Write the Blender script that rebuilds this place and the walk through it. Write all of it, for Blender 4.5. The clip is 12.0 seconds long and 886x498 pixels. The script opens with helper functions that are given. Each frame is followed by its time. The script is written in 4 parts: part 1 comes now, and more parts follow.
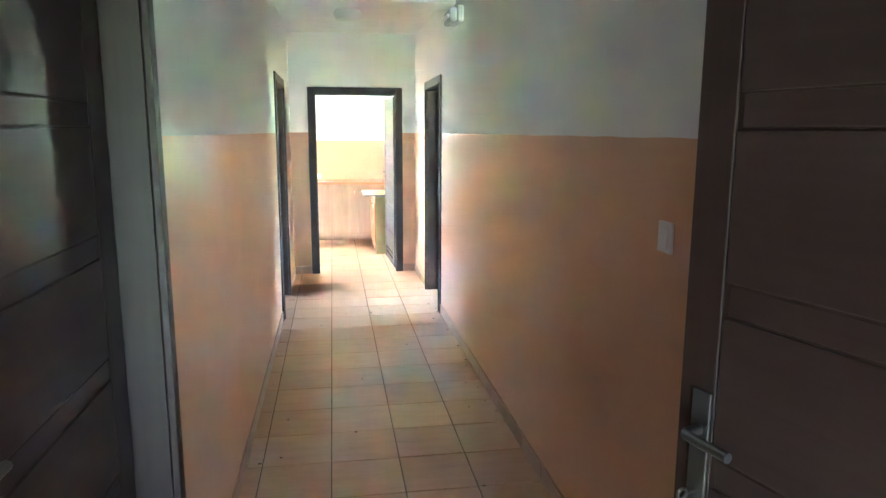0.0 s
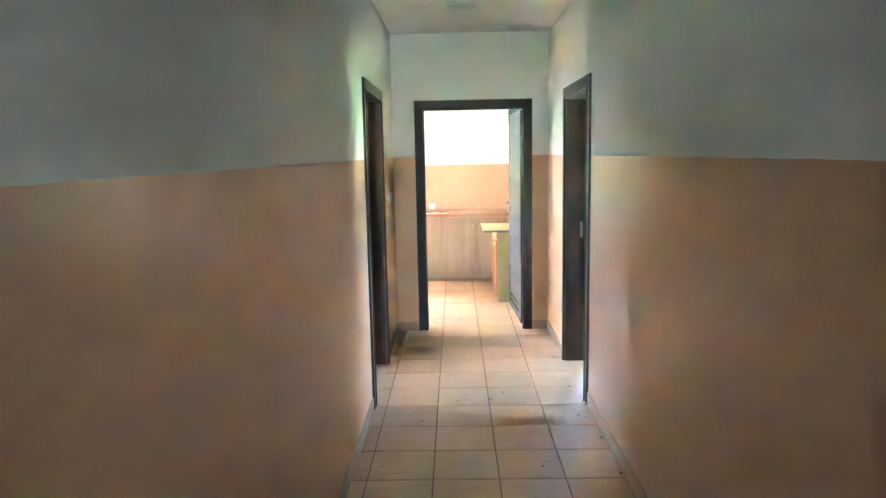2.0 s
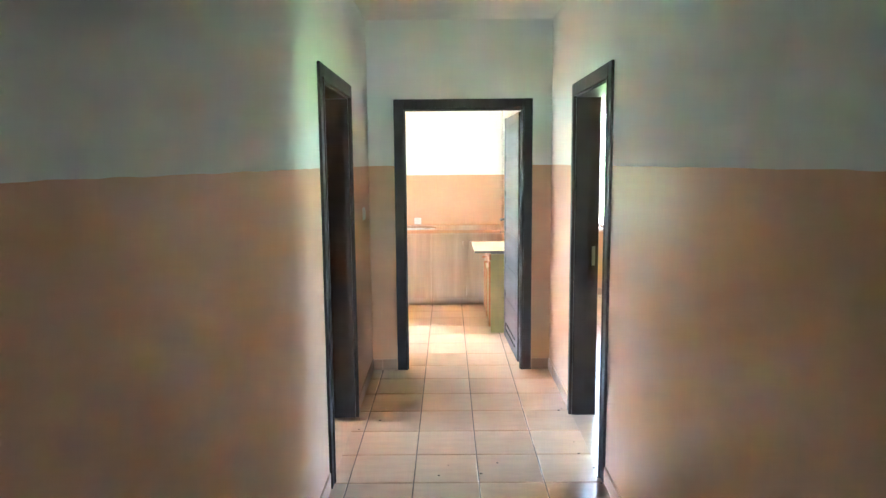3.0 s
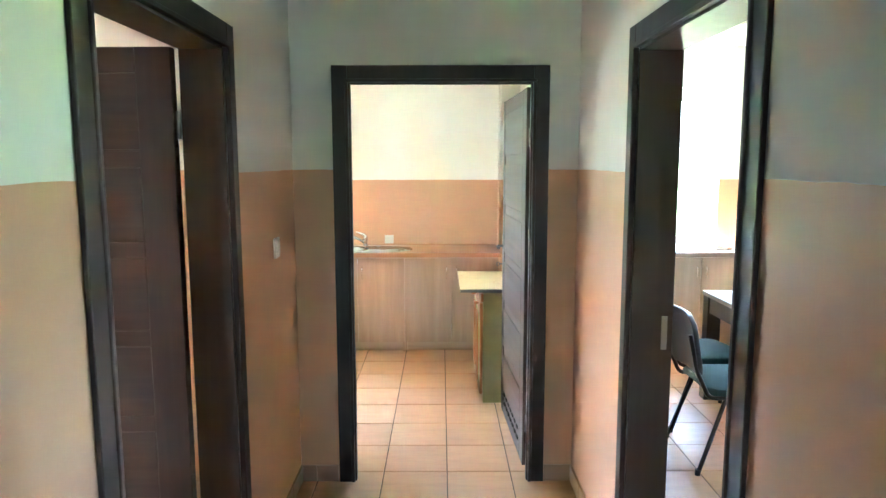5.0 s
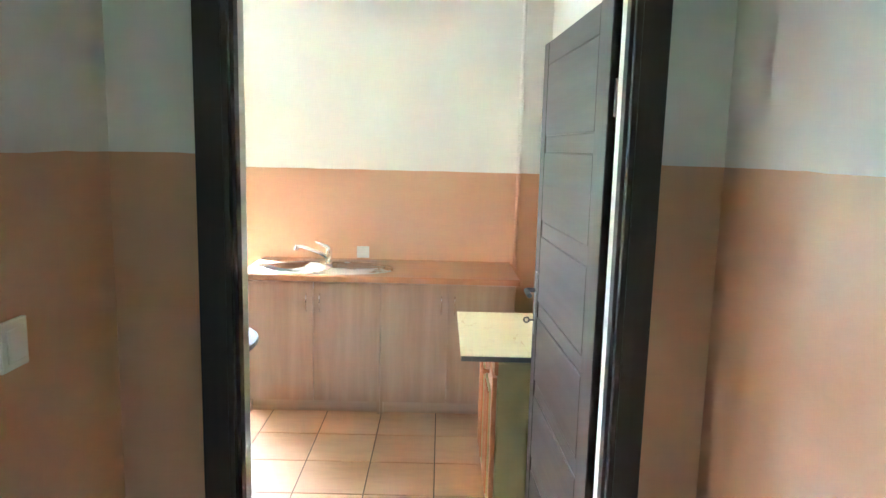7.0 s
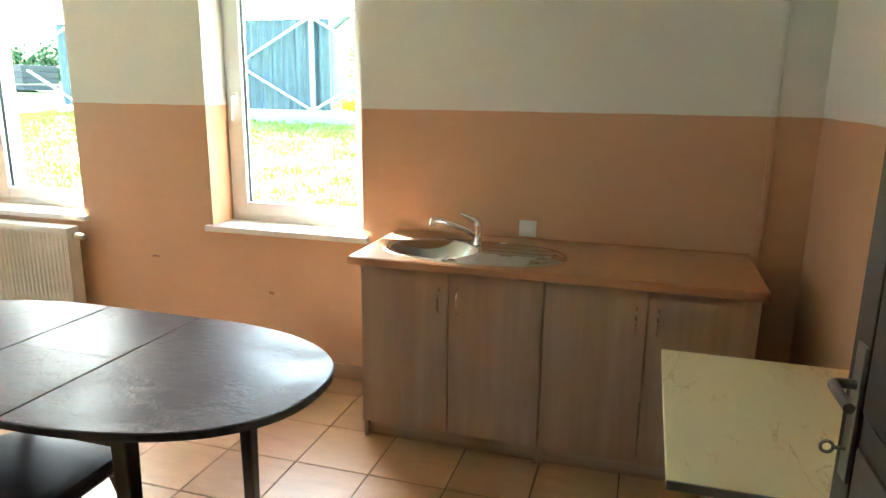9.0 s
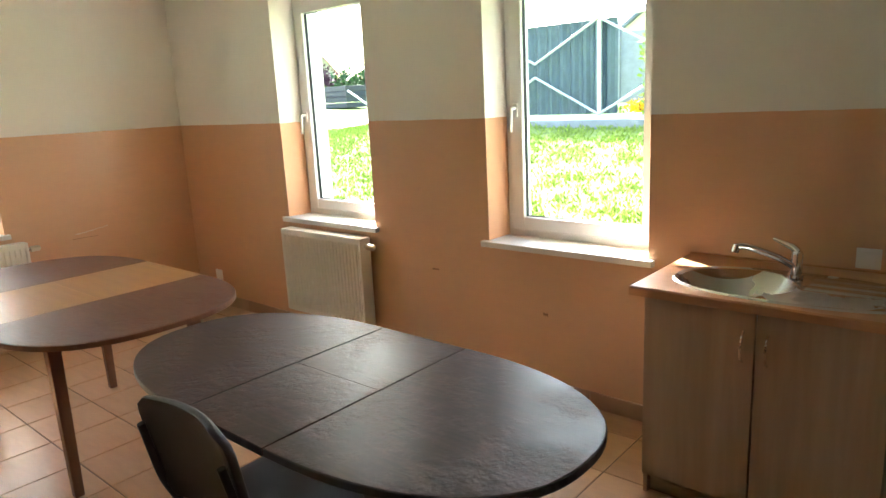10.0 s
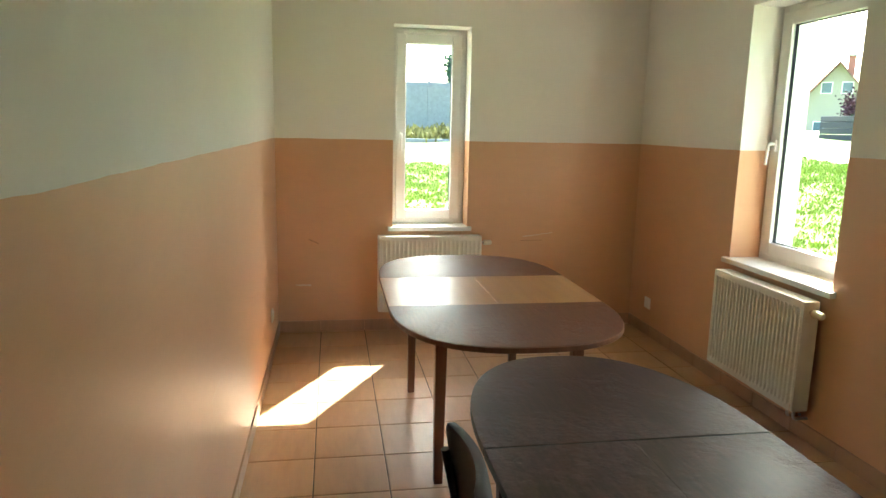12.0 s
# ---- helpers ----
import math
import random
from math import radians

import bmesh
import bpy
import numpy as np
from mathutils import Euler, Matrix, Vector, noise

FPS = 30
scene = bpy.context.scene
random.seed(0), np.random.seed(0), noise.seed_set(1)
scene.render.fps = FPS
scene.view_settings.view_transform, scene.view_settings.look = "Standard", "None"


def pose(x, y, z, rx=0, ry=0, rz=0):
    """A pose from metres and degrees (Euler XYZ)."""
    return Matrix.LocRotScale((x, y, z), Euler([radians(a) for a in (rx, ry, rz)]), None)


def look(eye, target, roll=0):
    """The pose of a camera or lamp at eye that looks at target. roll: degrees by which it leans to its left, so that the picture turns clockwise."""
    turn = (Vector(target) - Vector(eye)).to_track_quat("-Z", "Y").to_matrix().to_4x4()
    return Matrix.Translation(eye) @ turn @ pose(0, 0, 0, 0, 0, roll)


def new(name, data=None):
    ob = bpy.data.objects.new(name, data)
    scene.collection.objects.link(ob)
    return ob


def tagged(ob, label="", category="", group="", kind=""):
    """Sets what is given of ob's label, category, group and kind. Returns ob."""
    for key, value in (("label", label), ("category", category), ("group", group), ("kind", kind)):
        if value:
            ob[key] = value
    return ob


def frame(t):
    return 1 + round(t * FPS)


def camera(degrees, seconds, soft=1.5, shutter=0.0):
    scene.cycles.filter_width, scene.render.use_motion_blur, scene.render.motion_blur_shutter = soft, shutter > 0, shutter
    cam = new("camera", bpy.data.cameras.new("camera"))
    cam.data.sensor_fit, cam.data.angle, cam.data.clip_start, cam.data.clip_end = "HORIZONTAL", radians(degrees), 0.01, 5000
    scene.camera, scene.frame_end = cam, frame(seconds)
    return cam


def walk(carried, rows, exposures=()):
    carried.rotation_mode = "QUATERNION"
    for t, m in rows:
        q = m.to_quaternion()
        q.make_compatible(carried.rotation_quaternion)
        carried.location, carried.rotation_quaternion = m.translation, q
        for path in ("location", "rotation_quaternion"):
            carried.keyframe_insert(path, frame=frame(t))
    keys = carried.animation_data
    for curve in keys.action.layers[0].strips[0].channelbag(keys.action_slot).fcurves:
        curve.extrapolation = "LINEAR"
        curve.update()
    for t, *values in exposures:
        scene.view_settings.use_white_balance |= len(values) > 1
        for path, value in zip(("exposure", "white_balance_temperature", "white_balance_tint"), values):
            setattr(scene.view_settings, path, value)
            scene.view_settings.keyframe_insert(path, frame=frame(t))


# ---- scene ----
cam = camera(66.6, 12.0)
PATH = [
    (0, (0.435, 0.146, 1.607), (0.752, 2.091, 1.264), 0.2),
    (0.5, (0.495, 0.52, 1.613), (0.744, 2.47, 1.259), 0.2),
    (1, (0.523, 0.89, 1.616), (0.687, 2.851, 1.270), -0.4),
    (1.5, (0.545, 1.329, 1.62), (0.584, 3.302, 1.3135), -0.8),
    (2, (0.53, 1.763, 1.622), (0.491, 3.742, 1.341), -1.1),
    (2.5, (0.553, 2.233, 1.618), (0.526, 4.212, 1.344), -1.1),
    (3, (0.581, 2.703, 1.614), (0.565, 4.686, 1.360), -0.5),
    (3.2, (0.597, 2.9, 1.612), (0.571, 4.885, 1.364), -0.5),
    (5, (0.7, 4.553, 1.627), (0.705, 6.537, 1.372), -0.1),
    (5.5, (0.73, 5.053, 1.626), (0.738, 7.036, 1.369), -0.0),
    (6, (0.707, 5.489, 1.609), (0.749, 7.473, 1.357), 0.3),
    (6.5, (0.705, 5.837, 1.605), (0.723, 7.819, 1.342), 1.0),
    (6.7, (0.724, 6.033, 1.624), (0.739, 8.013, 1.346), 1.3),
    (8.3, (0.733, 7.288, 1.544), (0.715, 9.25, 1.156), 1.1),
    (8.5, (0.743, 7.413, 1.545), (0.622, 9.364, 1.122), 1.0),
    (9, (0.736, 7.63, 1.558), (0.179, 9.495, 1.101), 0.7),
    (9.5, (0.668, 7.791, 1.554), (-0.28, 9.497, 1.115), 0.0),
    (10, (0.607, 7.918, 1.581), (-0.67, 9.394, 1.145), -2.9),
    (10.2, (0.549, 7.951, 1.582), (-0.841, 9.326, 1.159), -3.7),
    (10.5, (0.499, 8.038, 1.56), (-1.063, 9.223, 1.167), -4.9),
    (11, (0.449, 8.14, 1.562), (-1.315, 9.008, 1.196), -3.9),
    (11.5, (0.449, 8.278, 1.576), (-1.445, 8.817, 1.229), -2.3),
    (12, (0.439, 8.379, 1.569), (-1.503, 8.702, 1.213), 1.2),
]
EXPOSURES = [(0.0, 8.2, 4850, 7), (1.5, 7.7, 4850, 5), (3.0, 7.5, 4850, 5), (5.0, 6.85, 4900, 3), (5.5, 6.75, 4850, 4), (6.7, 6.65, 4700, 4),
    (8.3, 5.65, 5300, -5), (9.0, 4.75, 5650, -1), (9.5, 4.2, 5850, 2), (10.5, 3.6, 6300, 4), (12.0, 3.45, 6200, -4)]
walk(cam, [(t, look(eye, target, roll)) for t, eye, target, roll in PATH], EXPOSURES)

# ---- daylight ----
SUN = Vector((0.90, -0.505, -1.0)).normalized()
world = bpy.data.worlds.new("sky")
scene.world = world
world.use_nodes = True
wn = world.node_tree.nodes
sky = wn.new("ShaderNodeTexSky")
sky.sky_type, sky.sun_disc = "NISHITA", False
sky.sun_elevation = math.asin(-SUN.z)
sky.sun_rotation = math.atan2(-SUN.x, -SUN.y)
world.node_tree.links.new(sky.outputs[0], wn["Background"].inputs[0])
sky.dust_density, sky.air_density = 4.0, 1.2
wn["Background"].inputs[1].default_value = 0.15
lamp = bpy.data.lights.new("sun", "SUN")
lamp.energy, lamp.angle, lamp.color = 4.2, radians(0.5), (1.0, 0.94, 0.85)
new("sun", lamp).matrix_world = look((0, 0, 30), Vector((0, 0, 30)) + SUN)


def fill_lamp(name, at, towards, width, height, power, colour):
    """An added area lamp in an opening, standing in for light from outdoors."""
    d = bpy.data.lights.new(name, "AREA")
    d.shape, d.size, d.size_y = "RECTANGLE", width, height
    d.energy, d.color = power, colour
    new(name, d).matrix_world = look(at, towards)


# added lamp low in the unseen lobby slit, tilted up to brighten the hall walls
fill_lamp("entrance_fill", (0.41, -2.18, 0.60), (0.41, -1.18, 1.30), 0.20, 0.9, 0.24, (1.0, 0.95, 0.90))


# ---- materials ----
def shader(name, rough=0.5, metal=0.0):
    m = bpy.data.materials.new(name)
    m.use_nodes = True
    b = m.node_tree.nodes["Principled BSDF"]
    b.inputs["Roughness"].default_value, b.inputs["Metallic"].default_value = rough, metal
    return m, m.node_tree.nodes, m.node_tree.links, b


def place(nodes, links, world_space, scale):
    if world_space:
        src = nodes.new("ShaderNodeNewGeometry").outputs["Position"]
    else:
        src = nodes.new("ShaderNodeTexCoord").outputs["Object"]
    mp = nodes.new("ShaderNodeMapping")
    mp.inputs["Scale"].default_value = scale
    links.new(src, mp.inputs["Vector"])
    return mp.outputs[0]


def noise_node(nodes, links, vec, scale, detail=4, rough=0.6):
    n = nodes.new("ShaderNodeTexNoise")
    n.inputs["Scale"].default_value, n.inputs["Detail"].default_value, n.inputs["Roughness"].default_value = scale, detail, rough
    links.new(vec, n.inputs["Vector"])
    return n.outputs["Fac"]


def ramp(nodes, links, fac, stops):
    r = nodes.new("ShaderNodeValToRGB")
    while len(r.color_ramp.elements) < len(stops):
        r.color_ramp.elements.new(0.5)
    for e, (p, c) in zip(r.color_ramp.elements, stops):
        e.position, e.color = p, (*c, 1)
    links.new(fac, r.inputs[0])
    return r.outputs[0]


def mix(nodes, links, fac, a, b, mode="MIX"):
    n = nodes.new("ShaderNodeMix")
    n.data_type, n.blend_type = "RGBA", mode
    for sock, v in ((n.inputs["Factor"], fac), (n.inputs["A"], a), (n.inputs["B"], b)):
        if isinstance(v, (int, float)):
            sock.default_value = v
        elif isinstance(v, tuple):
            sock.default_value = (*v, 1)
        else:
            links.new(v, sock)
    return n.outputs["Result"]


def bump(nodes, links, b, height, strength, dist=0.002):
    n = nodes.new("ShaderNodeBump")
    n.inputs["Strength"].default_value, n.inputs["Distance"].default_value = strength, dist
    links.new(height, n.inputs["Height"])
    links.new(n.outputs[0], b.inputs["Normal"])


def span(nodes, links, fac, lo, hi):
    n = nodes.new("ShaderNodeMapRange")
    n.inputs["To Min"].default_value, n.inputs["To Max"].default_value = lo, hi
    links.new(fac, n.inputs["Value"])
    return n.outputs[0]


def dim(c, f):
    return tuple(v * f for v in c)


def plain(name, col, rough=0.5, metal=0.0, vary=0.12, scale=6.0, fine=120.0, relief=0.05, random_tint=0.0):
    """Paint, plastic, metal or plaster with two scales of variation."""
    m, n, l, b = shader(name, rough, metal)
    v = place(n, l, False, (1, 1, 1))
    big, small = noise_node(n, l, v, scale), noise_node(n, l, v, fine, 3)
    c = ramp(n, l, big, [(0.3, dim(col, 1 - vary)), (0.7, dim(col, 1 + vary * 0.5))])
    if random_tint:
        o = n.new("ShaderNodeObjectInfo")
        k = span(n, l, o.outputs["Random"], 1 - random_tint, 1 + random_tint * 0.5)
        hsv = n.new("ShaderNodeHueSaturation")
        l.new(c, hsv.inputs["Color"])
        l.new(k, hsv.inputs["Value"])
        c = hsv.outputs[0]
    l.new(c, b.inputs["Base Color"])
    l.new(span(n, l, big, max(rough - 0.08, 0.02), min(rough + 0.08, 1)), b.inputs["Roughness"])
    bump(n, l, b, small, relief)
    return m


def wood(name, dark, light, rough=0.4, along=(1, 1, 0.06), scale=30.0, relief=0.1):
    """Wood with its grain drawn out along one axis."""
    m, n, l, b = shader(name, rough)
    v = place(n, l, False, along)
    g = noise_node(n, l, v, scale, 6, 0.65)
    g2 = noise_node(n, l, v, scale * 0.22, 4, 0.7)
    c = ramp(n, l, g, [(0.32, dark), (0.68, light)])
    c2 = ramp(n, l, g2, [(0.3, dim(dark, 0.9)), (0.75, light)])
    l.new(mix(n, l, 0.5, c, c2), b.inputs["Base Color"])
    l.new(span(n, l, g2, rough - 0.08, rough + 0.1), b.inputs["Roughness"])
    bump(n, l, b, g, relief, 0.001)
    return m


WHITE, ORANGE = (0.84, 0.83, 0.79), (0.64, 0.372, 0.218)


def wall_paint(name, line):
    """White paint over an orange oil-paint dado that ends at a hand-cut line."""
    m, n, l, b = shader(name, 0.6)
    v = place(n, l, True, (1, 1, 1))
    big, grain, wob = noise_node(n, l, v, 1.1, 5), noise_node(n, l, v, 160, 3), noise_node(n, l, v, 5, 3)
    scuff = noise_node(n, l, place(n, l, True, (3, 3, 14)), 1.3, 6, 0.75)
    sep = n.new("ShaderNodeSeparateXYZ")
    l.new(n.new("ShaderNodeNewGeometry").outputs["Position"], sep.inputs[0])
    add = n.new("ShaderNodeMath")
    add.operation = "MULTIPLY_ADD"
    add.inputs[1].default_value = 0.012
    l.new(wob, add.inputs[0])
    l.new(sep.outputs["Z"], add.inputs[2])
    cmp_ = n.new("ShaderNodeMath")
    cmp_.operation, cmp_.inputs[1].default_value = "GREATER_THAN", line + 0.006
    l.new(add.outputs[0], cmp_.inputs[0])
    lo = ramp(n, l, big, [(0.3, dim(ORANGE, 0.93)), (0.7, dim(ORANGE, 1.05))])
    hi = ramp(n, l, big, [(0.3, dim(WHITE, 0.95)), (0.7, WHITE)])
    lo = mix(n, l, span(n, l, scuff, -0.55, 0.65), lo, dim(ORANGE, 0.88))
    l.new(mix(n, l, cmp_.outputs[0], lo, hi), b.inputs["Base Color"])
    l.new(mix(n, l, cmp_.outputs[0], (0.38, 0.38, 0.38), (0.8, 0.8, 0.8)), b.inputs["Roughness"])
    bump(n, l, b, grain, 0.12)
    return m


PAINT_HALL = wall_paint("hall_paint", 1.592)
PAINT_KITCHEN = wall_paint("kitchen_paint", 1.467)
PAINT_ROOM = wall_paint("room_paint", 1.502)
PLASTER = plain("white_plaster", (0.84, 0.83, 0.80), 0.85, vary=0.04, relief=0.15)
FACADE = plain("facade_render", (0.72, 0.70, 0.62), 0.9, vary=0.05, relief=0.3)
GROUT = plain("grout", (0.10, 0.075, 0.055), 0.95)


def tile_material(name, col):
    m, n, l, b = shader(name, 0.3)
    v = place(n, l, True, (1, 1, 1))
    streak = noise_node(n, l, place(n, l, True, (2.0, 9.0, 1)), 2.2, 6, 0.65)
    speck, big = noise_node(n, l, v, 70, 4), noise_node(n, l, v, 0.9, 3)
    c = ramp(n, l, streak, [(0.25, dim(col, 0.86)), (0.5, col), (0.78, dim(col, 1.1))])
    o = n.new("ShaderNodeObjectInfo")
    hsv = n.new("ShaderNodeHueSaturation")
    l.new(span(n, l, o.outputs["Random"], 0.92, 1.06), hsv.inputs["Value"])
    l.new(c, hsv.inputs["Color"])
    l.new(hsv.outputs[0], b.inputs["Base Color"])
    l.new(span(n, l, big, 0.31, 0.38), b.inputs["Roughness"])
    bump(n, l, b, speck, 0.06)
    return m


TILE = tile_material("floor_tile", (0.475, 0.275, 0.15))
SKIRT = tile_material("skirting_tile", (0.42, 0.265, 0.17))
WENGE = wood("wenge_veneer", (0.018, 0.0085, 0.0055), (0.037, 0.0185, 0.012), 0.46, (1, 1, 0.05), 40, 0.25)
WENGE_H = wood("wenge_veneer_panel", (0.021, 0.0108, 0.0078), (0.043, 0.024, 0.017), 0.44, (0.05, 1, 1), 40, 0.25)
# near-black colour that stands for the shade inside the door's vent slots
SLOT_SHADE = plain("slot_shade", (0.012, 0.010, 0.009), 0.8)
OAK = wood("sonoma_oak_laminate", (0.35, 0.225, 0.145), (0.54, 0.38, 0.265), 0.45, (1, 1, 0.07), 13)
OAK_PALE = wood("plinth_laminate", (0.36, 0.25, 0.17), (0.55, 0.41, 0.29), 0.5, (0.05, 1, 1), 24)
WORKTOP = wood("worktop_laminate", (0.43, 0.20, 0.095), (0.56, 0.295, 0.15), 0.36, (0.08, 1, 1), 30, 0.05)
STEEL = plain("brushed_steel", (0.56, 0.565, 0.57), 0.27, 1.0, 0.06, 3, 300, 0.04)
CHROME = plain("chrome", (0.72, 0.72, 0.72), 0.12, 1.0, 0.03, 20, 200, 0.0)
DARK_METAL = plain("dark_metal", (0.22, 0.21, 0.20), 0.35, 0.9)
PVC = plain("white_pvc", (0.80, 0.80, 0.78), 0.32, vary=0.03, relief=0.0)
SILL = plain("sill_board", (0.74, 0.71, 0.66), 0.4, vary=0.06, relief=0.05)
ENAMEL = plain("radiator_enamel", (0.78, 0.75, 0.67), 0.35, vary=0.03, relief=0.0)
CREAM_PLASTIC = plain("cream_plastic", (0.66, 0.60, 0.44), 0.4)
SWITCH = plain("switch_plastic", (0.76, 0.75, 0.72), 0.35, vary=0.03)
RUBBER = plain("black_rubber", (0.015, 0.015, 0.015), 0.6)
BLACK_TUBE = plain("black_tube", (0.014, 0.014, 0.015), 0.38, 0.3)
BLACK_PLASTIC = plain("black_plastic", (0.011, 0.011, 0.012), 0.5, relief=0.25)
GREEN_CLOTH = plain("dark_green_cloth", (0.020, 0.045, 0.042), 0.9, vary=0.2, fine=600, relief=0.5)
BLACK_WOOD = wood("black_stained_wood", (0.012, 0.010, 0.010), (0.026, 0.021, 0.02), 0.35, (1, 1, 0.06), 30)
GREY_TOP = plain("grey_laminate", (0.21, 0.195, 0.19), 0.42, vary=0.04)
OLIVE = plain("olive_board", (0.36, 0.30, 0.13), 0.6, vary=0.1, relief=0.15)
RED_WOOD = wood("orange_pine", (0.36, 0.13, 0.04), (0.52, 0.22, 0.08), 0.4, (1, 1, 0.06), 20)
CLOTH = plain("pale_tablecloth", (0.62, 0.58, 0.52), 0.9, vary=0.25, scale=18, relief=0.3)


def worn_top(name, dark, light, worn, low, high):
    """Dark table laminate, its lacquer blistered and rubbed in patches."""
    m, n, l, b = shader(name, low)
    v = place(n, l, False, (1, 1, 1))
    grain = noise_node(n, l, place(n, l, False, (0.5, 8, 1)), 12, 6, 0.65)
    patch, blister, streak = noise_node(n, l, v, 2.6, 7, 0.7), noise_node(n, l, v, 24, 5, 0.7), noise_node(n, l, place(n, l, False, (3, 9, 1)), 4, 7, 0.75)
    c = ramp(n, l, grain, [(0.3, dark), (0.7, light)])
    mask = ramp(n, l, patch, [(0.44, (0, 0, 0)), (0.55, (1, 1, 1))])
    mask2 = mix(n, l, mask, (0, 0, 0), ramp(n, l, streak, [(0.40, (0, 0, 0)), (0.62, (1, 1, 1))]))
    l.new(mix(n, l, mask2, c, worn), b.inputs["Base Color"])
    l.new(span(n, l, mask2, low, high), b.inputs["Roughness"])
    b.inputs["Specular IOR Level"].default_value = 0.2
    h = mix(n, l, mask, (0.5, 0.5, 0.5), blister)
    bump(n, l, b, h, 0.8, 0.006)
    return m


DARK_TOP = worn_top("dark_worn_top", (0.030, 0.012, 0.011), (0.060, 0.025, 0.021), (0.10, 0.054, 0.047), 0.40, 0.56)
BROWN_TOP = worn_top("brown_table_top", (0.085, 0.030, 0.015), (0.15, 0.058, 0.030), (0.14, 0.055, 0.03), 0.42, 0.5)
INSERT_TOP = wood("oak_insert", (0.33, 0.15, 0.05), (0.47, 0.24, 0.085), 0.3, (0.06, 1, 1), 24, 0.05)
BROWN_LEG = wood("brown_leg", (0.13, 0.05, 0.022), (0.24, 0.10, 0.045), 0.38, (1, 1, 0.05), 30)


def cream_top(name):
    m, n, l, b = shader(name, 0.4)
    v = place(n, l, False, (1, 1, 1))
    w = noise_node(n, l, place(n, l, False, (9, 2.5, 1)), 1.4, 5, 0.6)
    vein = ramp(n, l, w, [(0.485, (0.64, 0.56, 0.33)), (0.5, (0.50, 0.36, 0.17)), (0.515, (0.64, 0.56, 0.33))])
    where = ramp(n, l, noise_node(n, l, v, 3.0, 2), [(0.5, (0, 0, 0)), (0.58, (1, 1, 1))])
    l.new(mix(n, l, where, (0.64, 0.56, 0.33), vein), b.inputs["Base Color"])
    bump(n, l, b, noise_node(n, l, v, 150, 3), 0.05)
    return m


CREAM_TOP = cream_top("cream_marbled_board")


def glass(name):
    m, n, l, b = shader(name, 0.0)
    b.inputs["Transmission Weight"].default_value, b.inputs["IOR"].default_value = 1.0, 1.01
    b.inputs["Base Color"].default_value = (0.97, 0.99, 0.98, 1)
    return m


GLASS = glass("window_glass")


rng = np.random.default_rng(5)


# ---- mesh helpers ----
def part(name, bm, material, parent=None, label="", smooth=False):
    me = bpy.data.meshes.new(name)
    bmesh.ops.recalc_face_normals(bm, faces=bm.faces)
    for f in bm.faces:
        f.smooth = smooth
    bm.to_mesh(me)
    bm.free()
    if smooth:
        me.set_sharp_from_angle(angle=radians(38))
    for mm in (material if isinstance(material, (list, tuple)) else [material]):
        me.materials.append(mm)
    ob = new(name, me)
    ob.parent = parent
    if label:
        tagged(ob, label)
    return ob


def thing(name, at, label, category, group="", kind="", rz=0):
    ob = new(name)
    ob.empty_display_size = 0.1
    ob.matrix_basis = pose(*at, 0, 0, rz)
    return tagged(ob, label, category, group, kind)


def box(x0, x1, y0, y1, z0, z1, bevel=0.0, seg=2, bm=None):
    b = bmesh.new()
    bmesh.ops.create_cube(b, size=1.0)
    for v in b.verts:
        v.co = Vector(((x0 + x1) / 2 + v.co.x * (x1 - x0), (y0 + y1) / 2 + v.co.y * (y1 - y0), (z0 + z1) / 2 + v.co.z * (z1 - z0)))
    if bevel:
        bmesh.ops.bevel(b, geom=list(b.edges), offset=bevel, segments=seg, profile=0.5, affect="EDGES")
    return join(bm, b)


def join(bm, b):
    if bm is None:
        return b
    tmp = bpy.data.meshes.new("tmp")
    b.to_mesh(tmp)
    b.free()
    bm.from_mesh(tmp)
    bpy.data.meshes.remove(tmp)
    return bm


def tube(points, r, seg=10, bm=None, closed_ends=True):
    """A round bar that follows a line of points."""
    b = bmesh.new()
    pts = [Vector(p) for p in points]
    rings = []
    up = Vector((0.31, 0.17, 0.93)).normalized()
    for i, p in enumerate(pts):
        d = (pts[min(i + 1, len(pts) - 1)] - pts[max(i - 1, 0)]).normalized()
        s = d.cross(up)
        if s.length < 0.05:
            s = d.cross(Vector((1, 0, 0)))
        s.normalize()
        t = s.cross(d)
        rr = r[i] if isinstance(r, (list, tuple)) else r
        rings.append([b.verts.new(p + rr * (math.cos(a) * s + math.sin(a) * t)) for a in (k * math.tau / seg for k in range(seg))])
    for r0, r1 in zip(rings, rings[1:]):
        for k in range(seg):
            b.faces.new((r0[k], r0[(k + 1) % seg], r1[(k + 1) % seg], r1[k]))
    if closed_ends:
        b.faces.new(rings[0])
        b.faces.new(rings[-1])
    return join(bm, b)


def bend(points, n=6, r=0.03):
    """Points of a line with rounded corners."""
    pts = [Vector(p) for p in points]
    out = [pts[0]]
    for a, p, c in zip(pts, pts[1:], pts[2:]):
        u, w = p + (a - p).normalized() * r, p + (c - p).normalized() * r
        for k in range(n + 1):
            t = k / n
            out.append(u * (1 - t) ** 2 + p * 2 * t * (1 - t) + w * t * t)
    return out + [pts[-1]]


